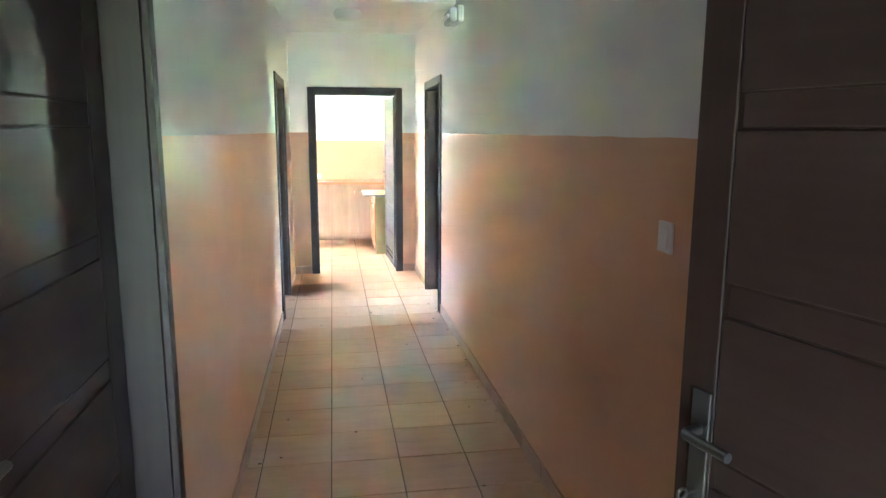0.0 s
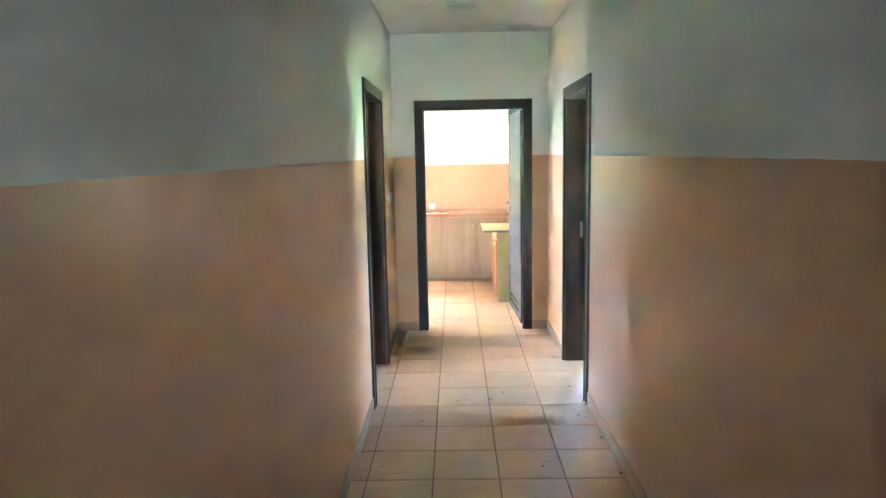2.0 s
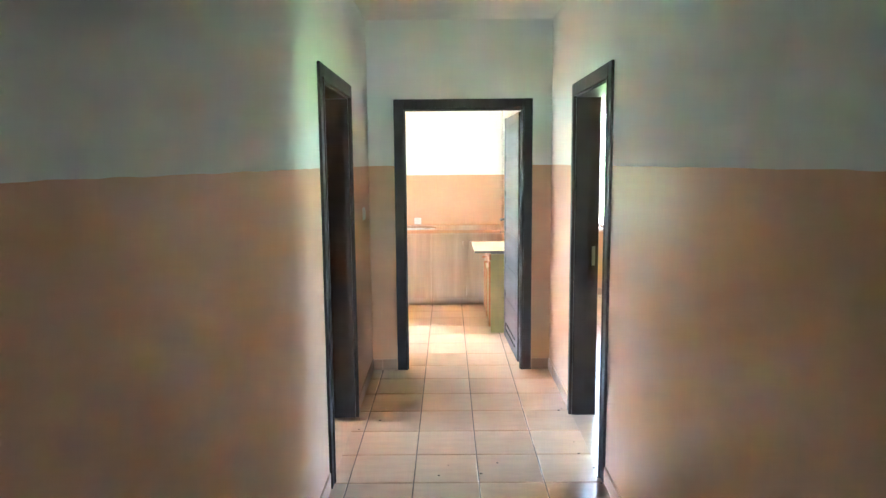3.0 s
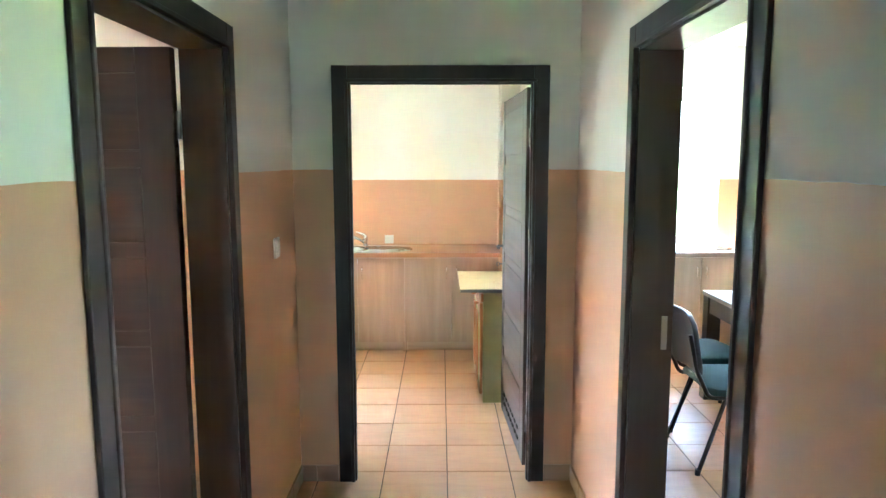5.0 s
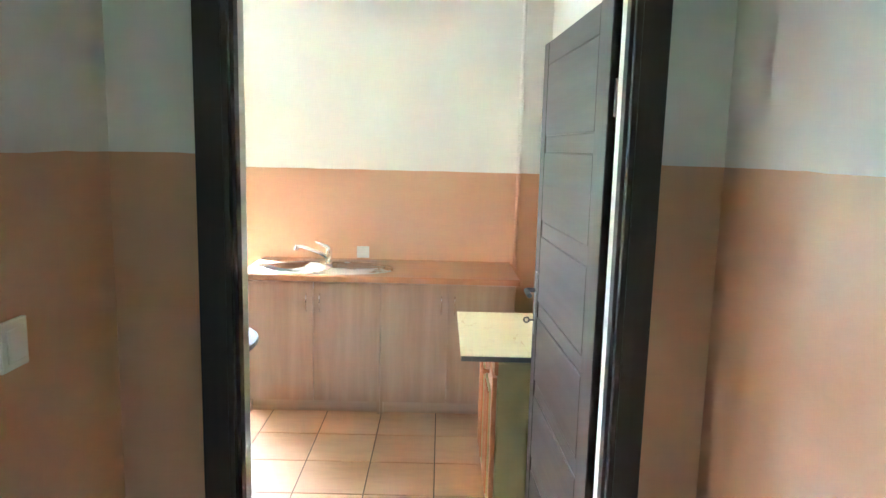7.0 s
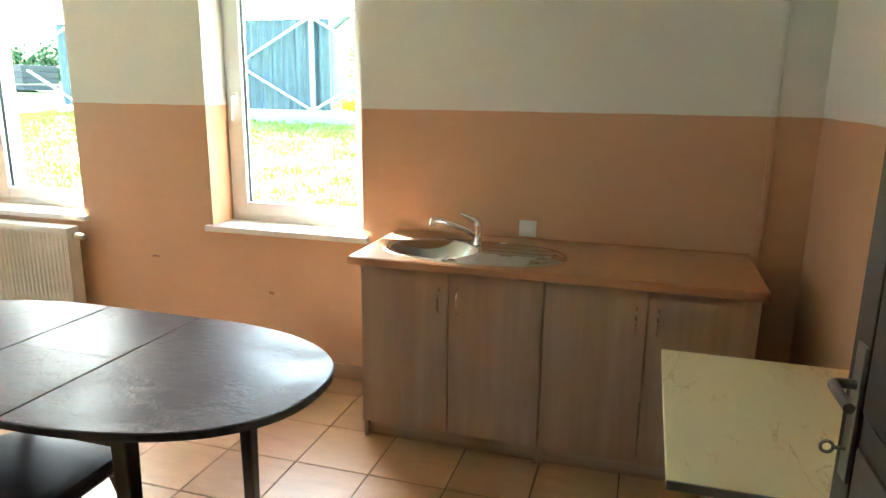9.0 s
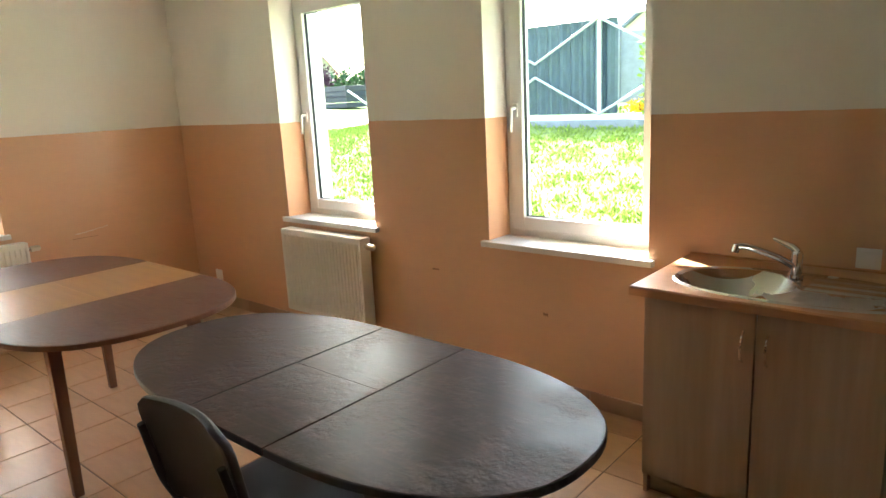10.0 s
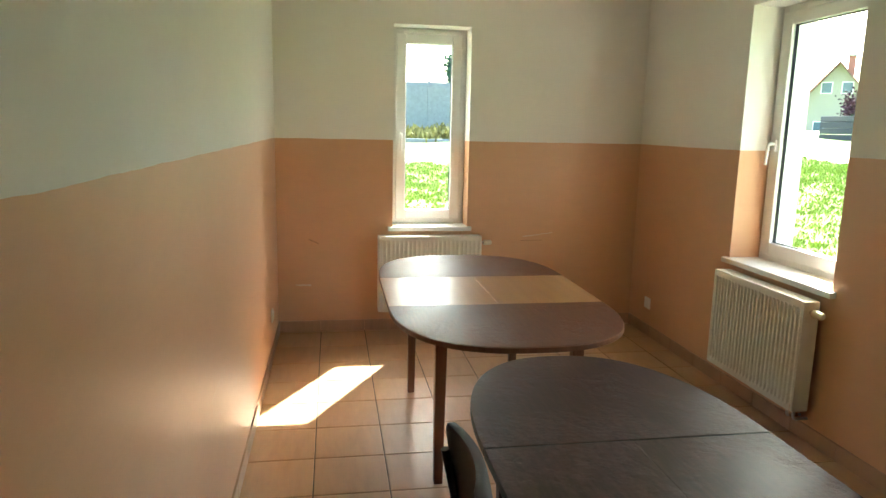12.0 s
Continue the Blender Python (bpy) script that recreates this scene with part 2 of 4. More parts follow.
def slab(outline, z0, z1, bevel=0.0, bm=None):
    b = bmesh.new()
    f = b.faces.new([b.verts.new((x, y, z0)) for x, y in outline])
    top = bmesh.ops.extrude_face_region(b, geom=[f])
    for v in [g for g in top["geom"] if isinstance(g, bmesh.types.BMVert)]:
        v.co.z = z1
    if bevel:
        rim = [e for e in b.edges if abs(e.verts[0].co.z - e.verts[1].co.z) < 1e-6]
        bmesh.ops.bevel(b, geom=rim, offset=bevel, segments=2, profile=0.5, affect="EDGES")
    return join(bm, b)


def wall(name, axis, lo, hi, a, b_, z0, z1, holes, mats, label):
    """A wall along axis ('x' or 'y') from lo to hi, between a and b_ across, with holes (lo, hi, z0, z1) right through it.
    mats: the paint on the low side, the high side, and in the holes."""
    us = sorted({lo, hi, *(v for h in holes for v in h[:2])})
    zs = sorted({z0, z1, *(v for h in holes for v in h[2:])})
    bm = bmesh.new()

    def solid(i, j):
        if not (0 <= i < len(us) - 1 and 0 <= j < len(zs) - 1):
            return False
        u, z = (us[i] + us[i + 1]) / 2, (zs[j] + zs[j + 1]) / 2
        return not any(h[0] < u < h[1] and h[2] < z < h[3] for h in holes)

    def P(u, w, z):
        return bm.verts.new((u, w, z) if axis == "x" else (w, u, z))

    for i in range(len(us) - 1):
        for j in range(len(zs) - 1):
            if not solid(i, j):
                continue
            u0, u1, q0, q1 = us[i], us[i + 1], zs[j], zs[j + 1]
            quads = [((u0, a, q0), (u1, a, q0), (u1, a, q1), (u0, a, q1), 0), ((u0, b_, q0), (u1, b_, q0), (u1, b_, q1), (u0, b_, q1), 1)]
            if not solid(i - 1, j):
                quads.append(((u0, a, q0), (u0, b_, q0), (u0, b_, q1), (u0, a, q1), 2))
            if not solid(i + 1, j):
                quads.append(((u1, a, q0), (u1, b_, q0), (u1, b_, q1), (u1, a, q1), 2))
            if not solid(i, j - 1):
                quads.append(((u0, a, q0), (u1, a, q0), (u1, b_, q0), (u0, b_, q0), 2))
            if not solid(i, j + 1):
                quads.append(((u0, a, q1), (u1, a, q1), (u1, b_, q1), (u0, b_, q1), 2))
            for *q, k in quads:
                bm.faces.new([P(*c) for c in q]).material_index = k
    bmesh.ops.remove_doubles(bm, verts=bm.verts, dist=1e-5)
    return tagged(part(name, bm, mats), label, "wall", kind="structure")


# ---- plan ----
HX0, HX1, HY1 = -0.02, 1.365, 7.85          # hall
WALL = 0.148                                # side walls of the hall
KX0, KX1, KY0, KY1 = -4.65, 1.42, 7.97, 10.80   # kitchen
RX0, RX1, RY0 = HX1 + WALL, 4.26, 4.6       # room beside the hall
LX1, LY0 = HX0 - 0.145, 4.6                  # other side room
OUT = 0.42                                  # outer wall
TOP = 2.66
DOOR_H = 2.01
LEFT_DOOR, RIGHT_DOOR, END_DOOR, NEAR_DOOR = (5.965, 6.85), (6.02, 6.88), (0.252, 1.145), (1.03, 1.965)
WIN_W = (8.83, 9.41)                        # in the west wall
WIN_1, WIN_2, WIN_R = (-3.315, -2.435), (-1.55, -0.645), (2.36, 3.26)
SILL_Z, HEAD_Z = 0.81, 2.30

wall("wall_hall_left", "y", 0.30, KY0 - 0.12, LX1, HX0, 0, TOP, [(*LEFT_DOOR, 0, DOOR_H), (*NEAR_DOOR, 0, DOOR_H)], [PAINT_ROOM, PAINT_HALL, PAINT_HALL], "long plastered wall, white above an orange painted dado")
wall("wall_hall_right", "y", 0.30, KY0 - 0.12, HX1, RX0, 0, TOP, [(*RIGHT_DOOR, 0, DOOR_H)], [PAINT_HALL, PAINT_ROOM, PAINT_HALL], "long plastered wall, white above an orange painted dado")
wall("wall_hall_end", "x", KX0, HX1 + WALL - 0.002, HY1, KY0, 0, TOP, [(*END_DOOR, 0, DOOR_H)], [PAINT_HALL, PAINT_KITCHEN, PLASTER], "end wall of the hall around the kitchen doorway")
NORTH_HOLES = [(*WIN_1, SILL_Z, HEAD_Z), (*WIN_2, SILL_Z, HEAD_Z), (*WIN_R, SILL_Z, HEAD_Z)]
# outer head over WIN_2 is lowered to 2.13 only to keep sun off the sink
wall("wall_facade_north", "x", KX0 - OUT, RX1 + OUT, KY1 + 0.24, KY1 + OUT, -0.4, 3.1, [(*WIN_1, SILL_Z, HEAD_Z), (*WIN_2, SILL_Z, 2.13), (*WIN_R, SILL_Z, HEAD_Z)], [FACADE, FACADE, FACADE], "pale rendered outer face of the north wall")
wall("wall_north", "x", KX0 - 0.24, RX1, KY1, KY1 + 0.24, -0.4, 3.1, NORTH_HOLES, [PAINT_KITCHEN, FACADE, PAINT_KITCHEN], "outer wall with tall narrow windows, orange dado")
WEST_HOLES = [(*WIN_W, SILL_Z, HEAD_Z), (5.12, 5.75, SILL_Z, HEAD_Z)]
wall("wall_facade_west", "y", LY0 - 0.12, KY1 + 0.24, KX0 - OUT, KX0 - 0.24, -0.4, 3.1, WEST_HOLES, [FACADE, FACADE, FACADE], "pale rendered outer face of the west wall")
wall("wall_west", "y", LY0 - 0.12, KY1, KX0 - 0.24, KX0, -0.4, 3.1, WEST_HOLES, [FACADE, PAINT_KITCHEN, PAINT_KITCHEN], "outer wall with a slim window, orange dado")
wall("wall_kitchen_east", "y", KY0, KY1, KX1, RX0, 0, TOP, [], [PAINT_KITCHEN, PAINT_ROOM, PAINT_ROOM], "kitchen side wall, white above orange")
wall("wall_room_east", "y", RY0 - 0.12, KY1, RX1, RX1 + OUT, -0.4, 3.1, [(6.6, 7.9, SILL_Z, HEAD_Z)], [PAINT_ROOM, FACADE, PAINT_ROOM], "side wall of the dining room, white above orange")
wall("wall_room_south", "x", RX0, RX1 + OUT, RY0 - 0.12, RY0, 0, TOP, [], [FACADE, PAINT_ROOM, PAINT_ROOM], "plain back wall of the dining room")
wall("wall_side_south", "x", KX0, LX1, LY0 - 0.12, LY0, 0, TOP, [], [FACADE, PAINT_ROOM, PAINT_ROOM], "plain back wall of the side room")
wall("wall_entry", "x", -1.6, 2.6, 0.10, 0.30, 0, TOP, [(0.06, 1.33, 0, 2.08)], [PLASTER, PAINT_HALL, PAINT_HALL], "wall around the entrance doorway")
wall("wall_porch_left", "y", -2.2, 0.10, -1.6, -1.45, 0, TOP, [], [PLASTER, PLASTER, PLASTER], "plain wall of the entrance lobby")
wall("wall_porch_right", "y", -2.2, 0.10, 2.45, 2.6, 0, TOP, [], [PLASTER, PLASTER, PLASTER], "plain wall of the entrance lobby")
# the slit is added to admit some light from behind; its width sets how much
wall("wall_porch_back", "x", -1.6, 2.6, -2.35, -2.2, 0, TOP, [(0.3, 0.52, 0, 2.1)], [FACADE, PLASTER, PLASTER], "unseen lobby wall with a slit added to let daylight in")
wall("wall_closet_back", "y", 0.30, LY0 - 0.12, -1.5, -1.38, 0, TOP, [], [FACADE, PLASTER, PLASTER], "plain wall behind the closed door")

ceil = box(KX0 - OUT, RX1 + OUT, -2.35, KY1 + OUT, TOP, TOP + 0.2)
tagged(part("ceiling", ceil, PLASTER), "plain white plastered ceiling", "ceiling", kind="structure")
tagged(part("ceiling_beam", box(HX0 + 0.002, HX1 - 0.002, 5.30, 5.62, 2.545, TOP + 0.05, 0.006), PLASTER), "white plastered beam across the hall", "beam", kind="structure")
roof = box(KX0 - OUT - 0.1, RX1 + OUT + 0.5, -2.6, KY1 + OUT + 0.1, 3.1, 3.25)
tagged(part("roof", roof, FACADE), "flat roof slab with a short overhang", "roof", kind="structure")


# ---- doors ----
def casing(parent, axis, lo, hi, face, out, h, name="casing"):
    """Casing round an opening on one wall face. out: +1 or -1, the way it stands proud."""
    w, t = 0.075, 0.014
    f0, f1 = sorted((face, face + out * t))
    g0, g1 = sorted((face, face + out * 0.02))
    for u0, u1, z0, z1 in ((lo - w, lo, 0, h + w), (hi, hi + w, 0, h + w), (lo, hi, h, h + w)):
        b = box(u0, u1, f0, f1, z0, z1, 0.003) if axis == "x" else box(f0, f1, u0, u1, z0, z1, 0.003)
        part(name, b, WENGE, parent)
    # raised inner lip
    for u0, u1, z0, z1 in ((lo - 0.012, lo + 0.004, 0, h - 0.004), (hi - 0.004, hi + 0.012, 0, h - 0.004), (lo - 0.012, hi + 0.012, h - 0.004, h + 0.012)):
        b = box(u0, u1, g0, g1, z0, z1, 0.003) if axis == "x" else box(g0, g1, u0, u1, z0, z1, 0.003)
        part("door_stop", b, WENGE, parent)


def lining(parent, axis, lo, hi, a, b_, h):
    t = 0.012
    for u0, u1, z0, z1 in ((lo, lo + t, 0, h), (hi - t, hi, 0, h), (lo + t, hi - t, h - t, h)):
        b = box(u0, u1, a, b_, z0, z1, 0.002) if axis == "x" else box(a, b_, u0, u1, z0, z1, 0.002)
        part("jamb_lining", b, WENGE, parent)


def leaf(parent, at, rz, width, flip=1, key=False, vents=False):
    """A panelled leaf: hinge at the origin, reaching along +x; y is its thickness."""
    root = part("leaf", box(0, width, -0.016, 0.016, 0.012, 2.0, 0.002), WENGE, parent, "dark wenge door leaf with stepped panels")
    root.matrix_basis = pose(*at, 0, 0, rz)
    st, lk = 0.115, 0.078
    for x0, x1 in ((0, st), (width - lk, width)):
        part("stile", box(x0, x1, -0.021, 0.021, 0.012, 2.0, 0.003), WENGE, root)
    part("panel", box(st + 0.002, width - lk - 0.002, -0.0205, 0.0205, 1.918, 1.998, 0.003), WENGE_H, root)
    for k in range(7):
        z1 = 1.915 - 0.304 * k
        z0 = max(z1 - 0.245, 0.014)
        part("panel", box(st + 0.002, width - lk - 0.003, -0.0205, 0.0205, z0, z1, 0.003), WENGE_H, root)
        if z0 > 0.1:
            part("panel_strip", box(st + 0.002, width - lk - 0.012, -0.0182, 0.0182, z0 - 0.0545, z0 - 0.004, 0.002), WENGE_H, root)
    for side in (-1, 1):
        f = side * 0.021
        plate = part("lock_plate", box(width - 0.075, width - 0.035, *sorted((f, f + side * 0.006)), 0.93, 1.17, 0.002), DARK_METAL, root, "dark metal lock plate")
        lx = width - 0.055
        part("lever", tube(bend([(lx, f, 1.10), (lx, f + side * 0.042, 1.10), (lx - 0.10, f + side * 0.044, 1.10)], 5, 0.015), 0.009, 10), DARK_METAL, root, "dark metal door lever", True)
    part("latch_plate", box(width - 0.001, width + 0.002, -0.010, 0.010, 0.92, 1.16), STEEL, root, "steel latch plate")
    for z in (0.25, 1.75):
        part("hinge", tube([(-0.008, 0.0, z - 0.045), (-0.008, 0.0, z + 0.045)], 0.009, 10), DARK_METAL, root, "dark barrel hinge", True)
    if key:
        kx, f = width - 0.055, flip * 0.027
        b = tube([(kx, f, 0.985), (kx, f + flip * 0.018, 0.985)], 0.0035, 8)
        ring = [(kx, f + flip * (0.028 + 0.010 * math.cos(a)), 0.985 + 0.010 * math.sin(a)) for a in (k * math.tau / 14 for k in range(15))]
        part("key", tube(ring, 0.0032, 6, b), DARK_METAL, root, "dark key left in the lock", True)
    if vents:
        for r in range(2):
            for k in range(7):
                x = st + 0.06 + k * 0.085
                for side in (-1, 1):
                    # solid dark bar in place of an open, shaded slot
                    b = tube([(x - 0.02, side * 0.0188, 0.10 + r * 0.06), (x + 0.02, side * 0.0188, 0.10 + r * 0.06)], 0.009, 8)
                    part("vent_slot", b, SLOT_SHADE, root)
    return root


d1 = thing("door_1", ((END_DOOR[0] + END_DOOR[1]) / 2, HY1, 0), "dark wenge panelled door standing open into the kitchen", "door", kind="structure")
d1.matrix_basis = Matrix()
casing(d1, "x", *END_DOOR, HY1, -1, DOOR_H)
lining(d1, "x", *END_DOOR, HY1, HY1 + 0.035, DOOR_H)
leaf(d1, (END_DOOR[1] + 0.006, KY0 + 0.028, 0), 92.4, 0.86, 1, key=True, vents=True)

d2 = thing("door_2", (0, 0, 0), "dark wenge panelled door opened into the side room", "door", kind="structure")
casing(d2, "y", *LEFT_DOOR, HX0, 1, DOOR_H)
lining(d2, "y", *LEFT_DOOR, LX1, HX0, DOOR_H)
leaf(d2, (LX1 - 0.012, LEFT_DOOR[1] - 0.03, 0), 180.0, 0.86)

d3 = thing("door_3", (0, 0, 0), "dark wenge doorway to the dining room, its leaf swung away", "door", kind="structure")
casing(d3, "y", *RIGHT_DOOR, HX1, -1, DOOR_H)
lining(d3, "y", *RIGHT_DOOR, HX1, RX0, DOOR_H)
part("strike_plate", box(RX0 - 0.04, RX0 - 0.02, RIGHT_DOOR[1] - 0.015, RIGHT_DOOR[1] - 0.0115, 0.97, 1.09, 0.001), DARK_METAL, d3, "steel strike plate")
leaf(d3, (RX0 + 0.03, RIGHT_DOOR[0] - 0.01, 0), -75.0, 0.84)

d4 = thing("door_4", (0, 0, 0), "closed dark wenge panelled door set deep in the wall", "door", kind="structure")
casing(d4, "y", *NEAR_DOOR, HX0, 1, DOOR_H)
lining(d4, "y", *NEAR_DOOR, LX1, HX0, DOOR_H)
leaf(d4, (LX1 + 0.03, NEAR_DOOR[1] - 0.016, 0), -90.0, 0.90)

d5 = thing("door_5", (0, 0, 0), "dark wooden entrance door open inwards, key in its lock", "door", kind="structure")
e_leaf = leaf(d5, (1.30, 0.33, 0), 105.0, 0.92, 1, key=True)
tag = part("key_tag", box(0.852, 0.884, 0.055, 0.060, 0.865, 0.925, 0.002), plain("mint_plastic", (0.30, 0.62, 0.50), 0.4), e_leaf, "mint plastic key tag")
part("key_cord", tube([(0.868, 0.062, 0.975), (0.868, 0.0575, 0.925)], 0.0015, 6), DARK_METAL, e_leaf)
for x0, x1, z0, z1 in ((0.0, 0.08, 0, 2.08), (1.31, 1.362, 0, 2.08)):
    part("casing", box(x0, x1, 0.085, 0.315, z0, z1, 0.003), WENGE, d5)
part("casing", box(0.0, 1.362, 0.085, 0.315, 2.08, 2.15, 0.003), WENGE, d5)


# ---- windows ----
def window(name, axis, lo, hi, face, out, label, pane_split=False):
    """A white PVC window set in its opening. face: the room side of the wall; out: +1 or -1, the way outdoors."""
    w = thing(name, (0, 0, 0), label, "window", kind="structure")

    def bx(u0, u1, d0, d1, z0, z1, bev=0.004):
        k = 0.045 if 0.1 < d0 < 0.205 else 0.0
        e0, e1 = sorted((face + out * (d0 + k), face + out * (d1 + k * (d1 < OUT))))
        return box(u0, u1, e0, e1, z0, z1, bev) if axis == "x" else box(e0, e1, u0, u1, z0, z1, bev)

    z0, z1, f = SILL_Z, HEAD_Z, 0.05
    fr = bx(lo, lo + f, 0.15, 0.215, z0, z1)
    for a in ((hi - f, hi, z0, z1), (lo + f, hi - f, z0, z0 + f), (lo + f, hi - f, z1 - f, z1)):
        fr = join(fr, bx(a[0], a[1], 0.15, 0.215, a[2], a[3]))
    part("window_frame", fr, PVC, w)
    s0, s1, q0, q1, g = lo + f - 0.012, hi - f + 0.012, z0 + f - 0.012, z1 - f + 0.012, 0.075
    sash = bx(s0, s0 + g, 0.132, 0.20, q0, q1, 0.006)
    for a in ((s1 - g, s1, q0, q1), (s0 + g, s1 - g, q0, q0 + g), (s0 + g, s1 - g, q1 - g, q1)):
        sash = join(sash, bx(a[0], a[1], 0.132, 0.20, a[2], a[3], 0.006))
    sash = part("sash", sash, PVC, w, "white opening sash")
    b = 0.004
    gk = bx(s0 + g, s0 + g + b, 0.155, 0.175, q0 + g, q1 - g, 0)
    for a in ((s1 - g - b, s1 - g, q0 + g, q1 - g), (s0 + g + b, s1 - g - b, q0 + g, q0 + g + b), (s0 + g + b, s1 - g - b, q1 - g - b, q1 - g)):
        gk = join(gk, bx(a[0], a[1], 0.155, 0.175, a[2], a[3], 0))
    part("gasket", gk, RUBBER, sash, "black glazing gasket")
    pane = part("pane", bx(s0 + g + b, s1 - g - b, 0.165, 0.17, q0 + g + b, q1 - g - b, 0), GLASS, sash)
    pane.visible_shadow = False
    # lever on the closing side
    hu, hz = (s0 + 0.037, 1.50) if axis == "x" else (s0 + 0.037, 1.50)
    part("handle_base", bx(hu - 0.014, hu + 0.014, 0.12, 0.132, hz - 0.035, hz + 0.035, 0.003), PVC, sash)

    def q(u, d, z):
        return (u, face + out * d, z) if axis == "x" else (face + out * d, u, z)
    part("window_handle", tube(bend([q(hu, 0.175, hz + 0.01), q(hu, 0.13, hz + 0.01), q(hu - 0.004, 0.127, hz - 0.115)], 5, 0.02), 0.0095, 10), PVC, sash, "white lever handle", True)
    part("trickle_vent", bx((s0 + s1) / 2 - 0.2, (s0 + s1) / 2 + 0.2, 0.118, 0.15, z1 - 0.045, z1 - 0.02, 0.004), PVC, w, "white trickle vent")
    for z in (q0 + 0.06, q1 - 0.06):
        part("hinge", bx(s1 - 0.002, s1 + 0.014, 0.124, 0.150, z - 0.045, z + 0.045, 0.004), PVC, w)
    part("window_sill", bx(lo - 0.035, hi + 0.03, -0.035, 0.197, z0 - 0.028, z0 + 0.004, 0.004), SILL, w, "pale laminated sill board")
    part("outer_sill", bx(lo, hi, 0.26, OUT + 0.04, z0 - 0.02, z0 + 0.012, 0.002), STEEL, w, "sheet metal outer sill")
    return w


window("window_1", "x", *WIN_1, KY1, 1, "white plastic window with a radiator under it")
window("window_2", "x", *WIN_2, KY1, 1, "white plastic window beside the kitchen sink")
window("window_3", "y", *WIN_W, KX0, -1, "slim white plastic window over a radiator")
window("window_4", "x", *WIN_R, KY1, 1, "white plastic window in the dining room")
window("window_5", "y", 5.12, 5.75, KX0, -1, "white window of the side room")
# window_6 is an added opening out of view that brightens the dining room
window("window_6", "y", 6.6, 7.9, RX1, 1, "wide white window, unseen, added to light the dining room")


# ---- kitchen things ----
def cabinet(at, width, label):
    """A base unit 0.8 wide with two doors. Origin: floor, back left corner; its front looks to -y."""
    c = thing("base_cabinet", at, label, "cabinet", "kitchen base units")
    d, h = 0.535, 0.83
    body = box(0, 0.018, -d, 0, 0, h, 0.001)
    box(width - 0.018, width, -d, 0, 0, h, 0.001, bm=body)
    box(0.018, width - 0.018, -d, 0, 0.09, 0.108, bm=body)
    box(0.018, width - 0.018, -0.012, 0, 0.108, h, bm=body)
    box(0.018, width - 0.018, -d, -d + 0.09, h - 0.018, h, bm=body)
    part("body", body, OAK, c)
    part("plinth", box(0.018, width - 0.018, -d + 0.03, -d + 0.046, 0.002, 0.088, 0.001), OAK_PALE, c, "recessed plinth board")
    half = width / 2
    for k in range(2):
        x0, x1 = k * half + 0.0028, (k + 1) * half - 0.0028
        door = part("cabinet_door", box(x0, x1, -d - 0.019, -d - 0.001, 0.088, h - 0.012, 0.0015), OAK, c, "oak laminate door")
        hx = half - 0.04 if k == 0 else half + 0.04
        y = -d - 0.019
        pts = [(hx, y, 0.64), (hx, y - 0.022, 0.655), (hx, y - 0.03, 0.695), (hx, y - 0.022, 0.735), (hx, y, 0.75)]
        part("handle", tube(bend(pts, 3, 0.008), [0.0045] * 14, 8), CHROME, door, "chrome bow handle", True)
    return c


cabinet((-0.415, KY1 - 0.012, 0), 0.80, "oak laminate base unit under the sink, two doors")
cabinet((0.386, KY1 - 0.012, 0), 0.80, "oak laminate base unit with two doors")


def ellipse(cx, cy, a, b, p=2.0, n=64):
    out = []
    for k in range(n):
        t = k * math.tau / n
        c, s = math.cos(t), math.sin(t)
        out.append((cx + a * math.copysign(abs(c) ** (2 / p), c), cy + b * math.copysign(abs(s) ** (2 / p), s)))
    return out


# worktop with the sink's cut-out
WT = (-0.455, 1.205, 10.19, 10.797, 0.832, 0.866)
SINK = (0.035, 10.445, 0.41, 0.215)
wt = thing("worktop", (0, 0, 0), "warm beech laminate worktop over two base units", "worktop")
bm = bmesh.new()
ring = ellipse(SINK[0], SINK[1], SINK[2] - 0.02, SINK[3] - 0.02, 2.4, 48)
outer = []
for x, y in ring:
    dx, dy = x - SINK[0], y - SINK[1]
    k = min((WT[1] - SINK[0] if dx > 0 else SINK[0] - WT[0]) / max(abs(dx), 1e-6), (WT[3] - SINK[1] if dy > 0 else SINK[1] - WT[2]) / max(abs(dy), 1e-6))
    outer.append((SINK[0] + dx * k, SINK[1] + dy * k))
corner = [(WT[1], WT[3]), (WT[0], WT[3]), (WT[0], WT[2]), (WT[1], WT[2])]
loop_out = []
for i in range(48):
    loop_out.append(min([outer[i]] + corner, key=lambda c: 0 if c == outer[i] else 1))
for cx, cy in corner:
    i = min(range(48), key=lambda j: (outer[j][0] - cx) ** 2 + (outer[j][1] - cy) ** 2)
    loop_out[i] = (cx, cy)
vi = [[bm.verts.new((x, y, z)) for x, y in ring] for z in (WT[5], WT[4])]
vo = [[bm.verts.new((x, y, z)) for x, y in loop_out] for z in (WT[5], WT[5] - 0.006, WT[4])]
for v in vo[0]:
    v.co.x = min(max(v.co.x, WT[0] + 0.004), WT[1] - 0.004)
    v.co.y = max(v.co.y, WT[2] + 0.006)
for i in range(48):
    j = (i + 1) % 48
    bm.faces.new((vi[0][i], vi[0][j], vo[0][j], vo[0][i]))
    bm.faces.new((vi[1][i], vi[1][j], vo[2][j], vo[2][i]))
    bm.faces.new((vi[0][i], vi[0][j], vi[1][j], vi[1][i]))
    for q in (0, 1):
        bm.faces.new((vo[q][i], vo[q][j], vo[q + 1][j], vo[q + 1][i]))
part("top_board", bm, WORKTOP, wt, "warm beech laminate board with a rounded front edge")
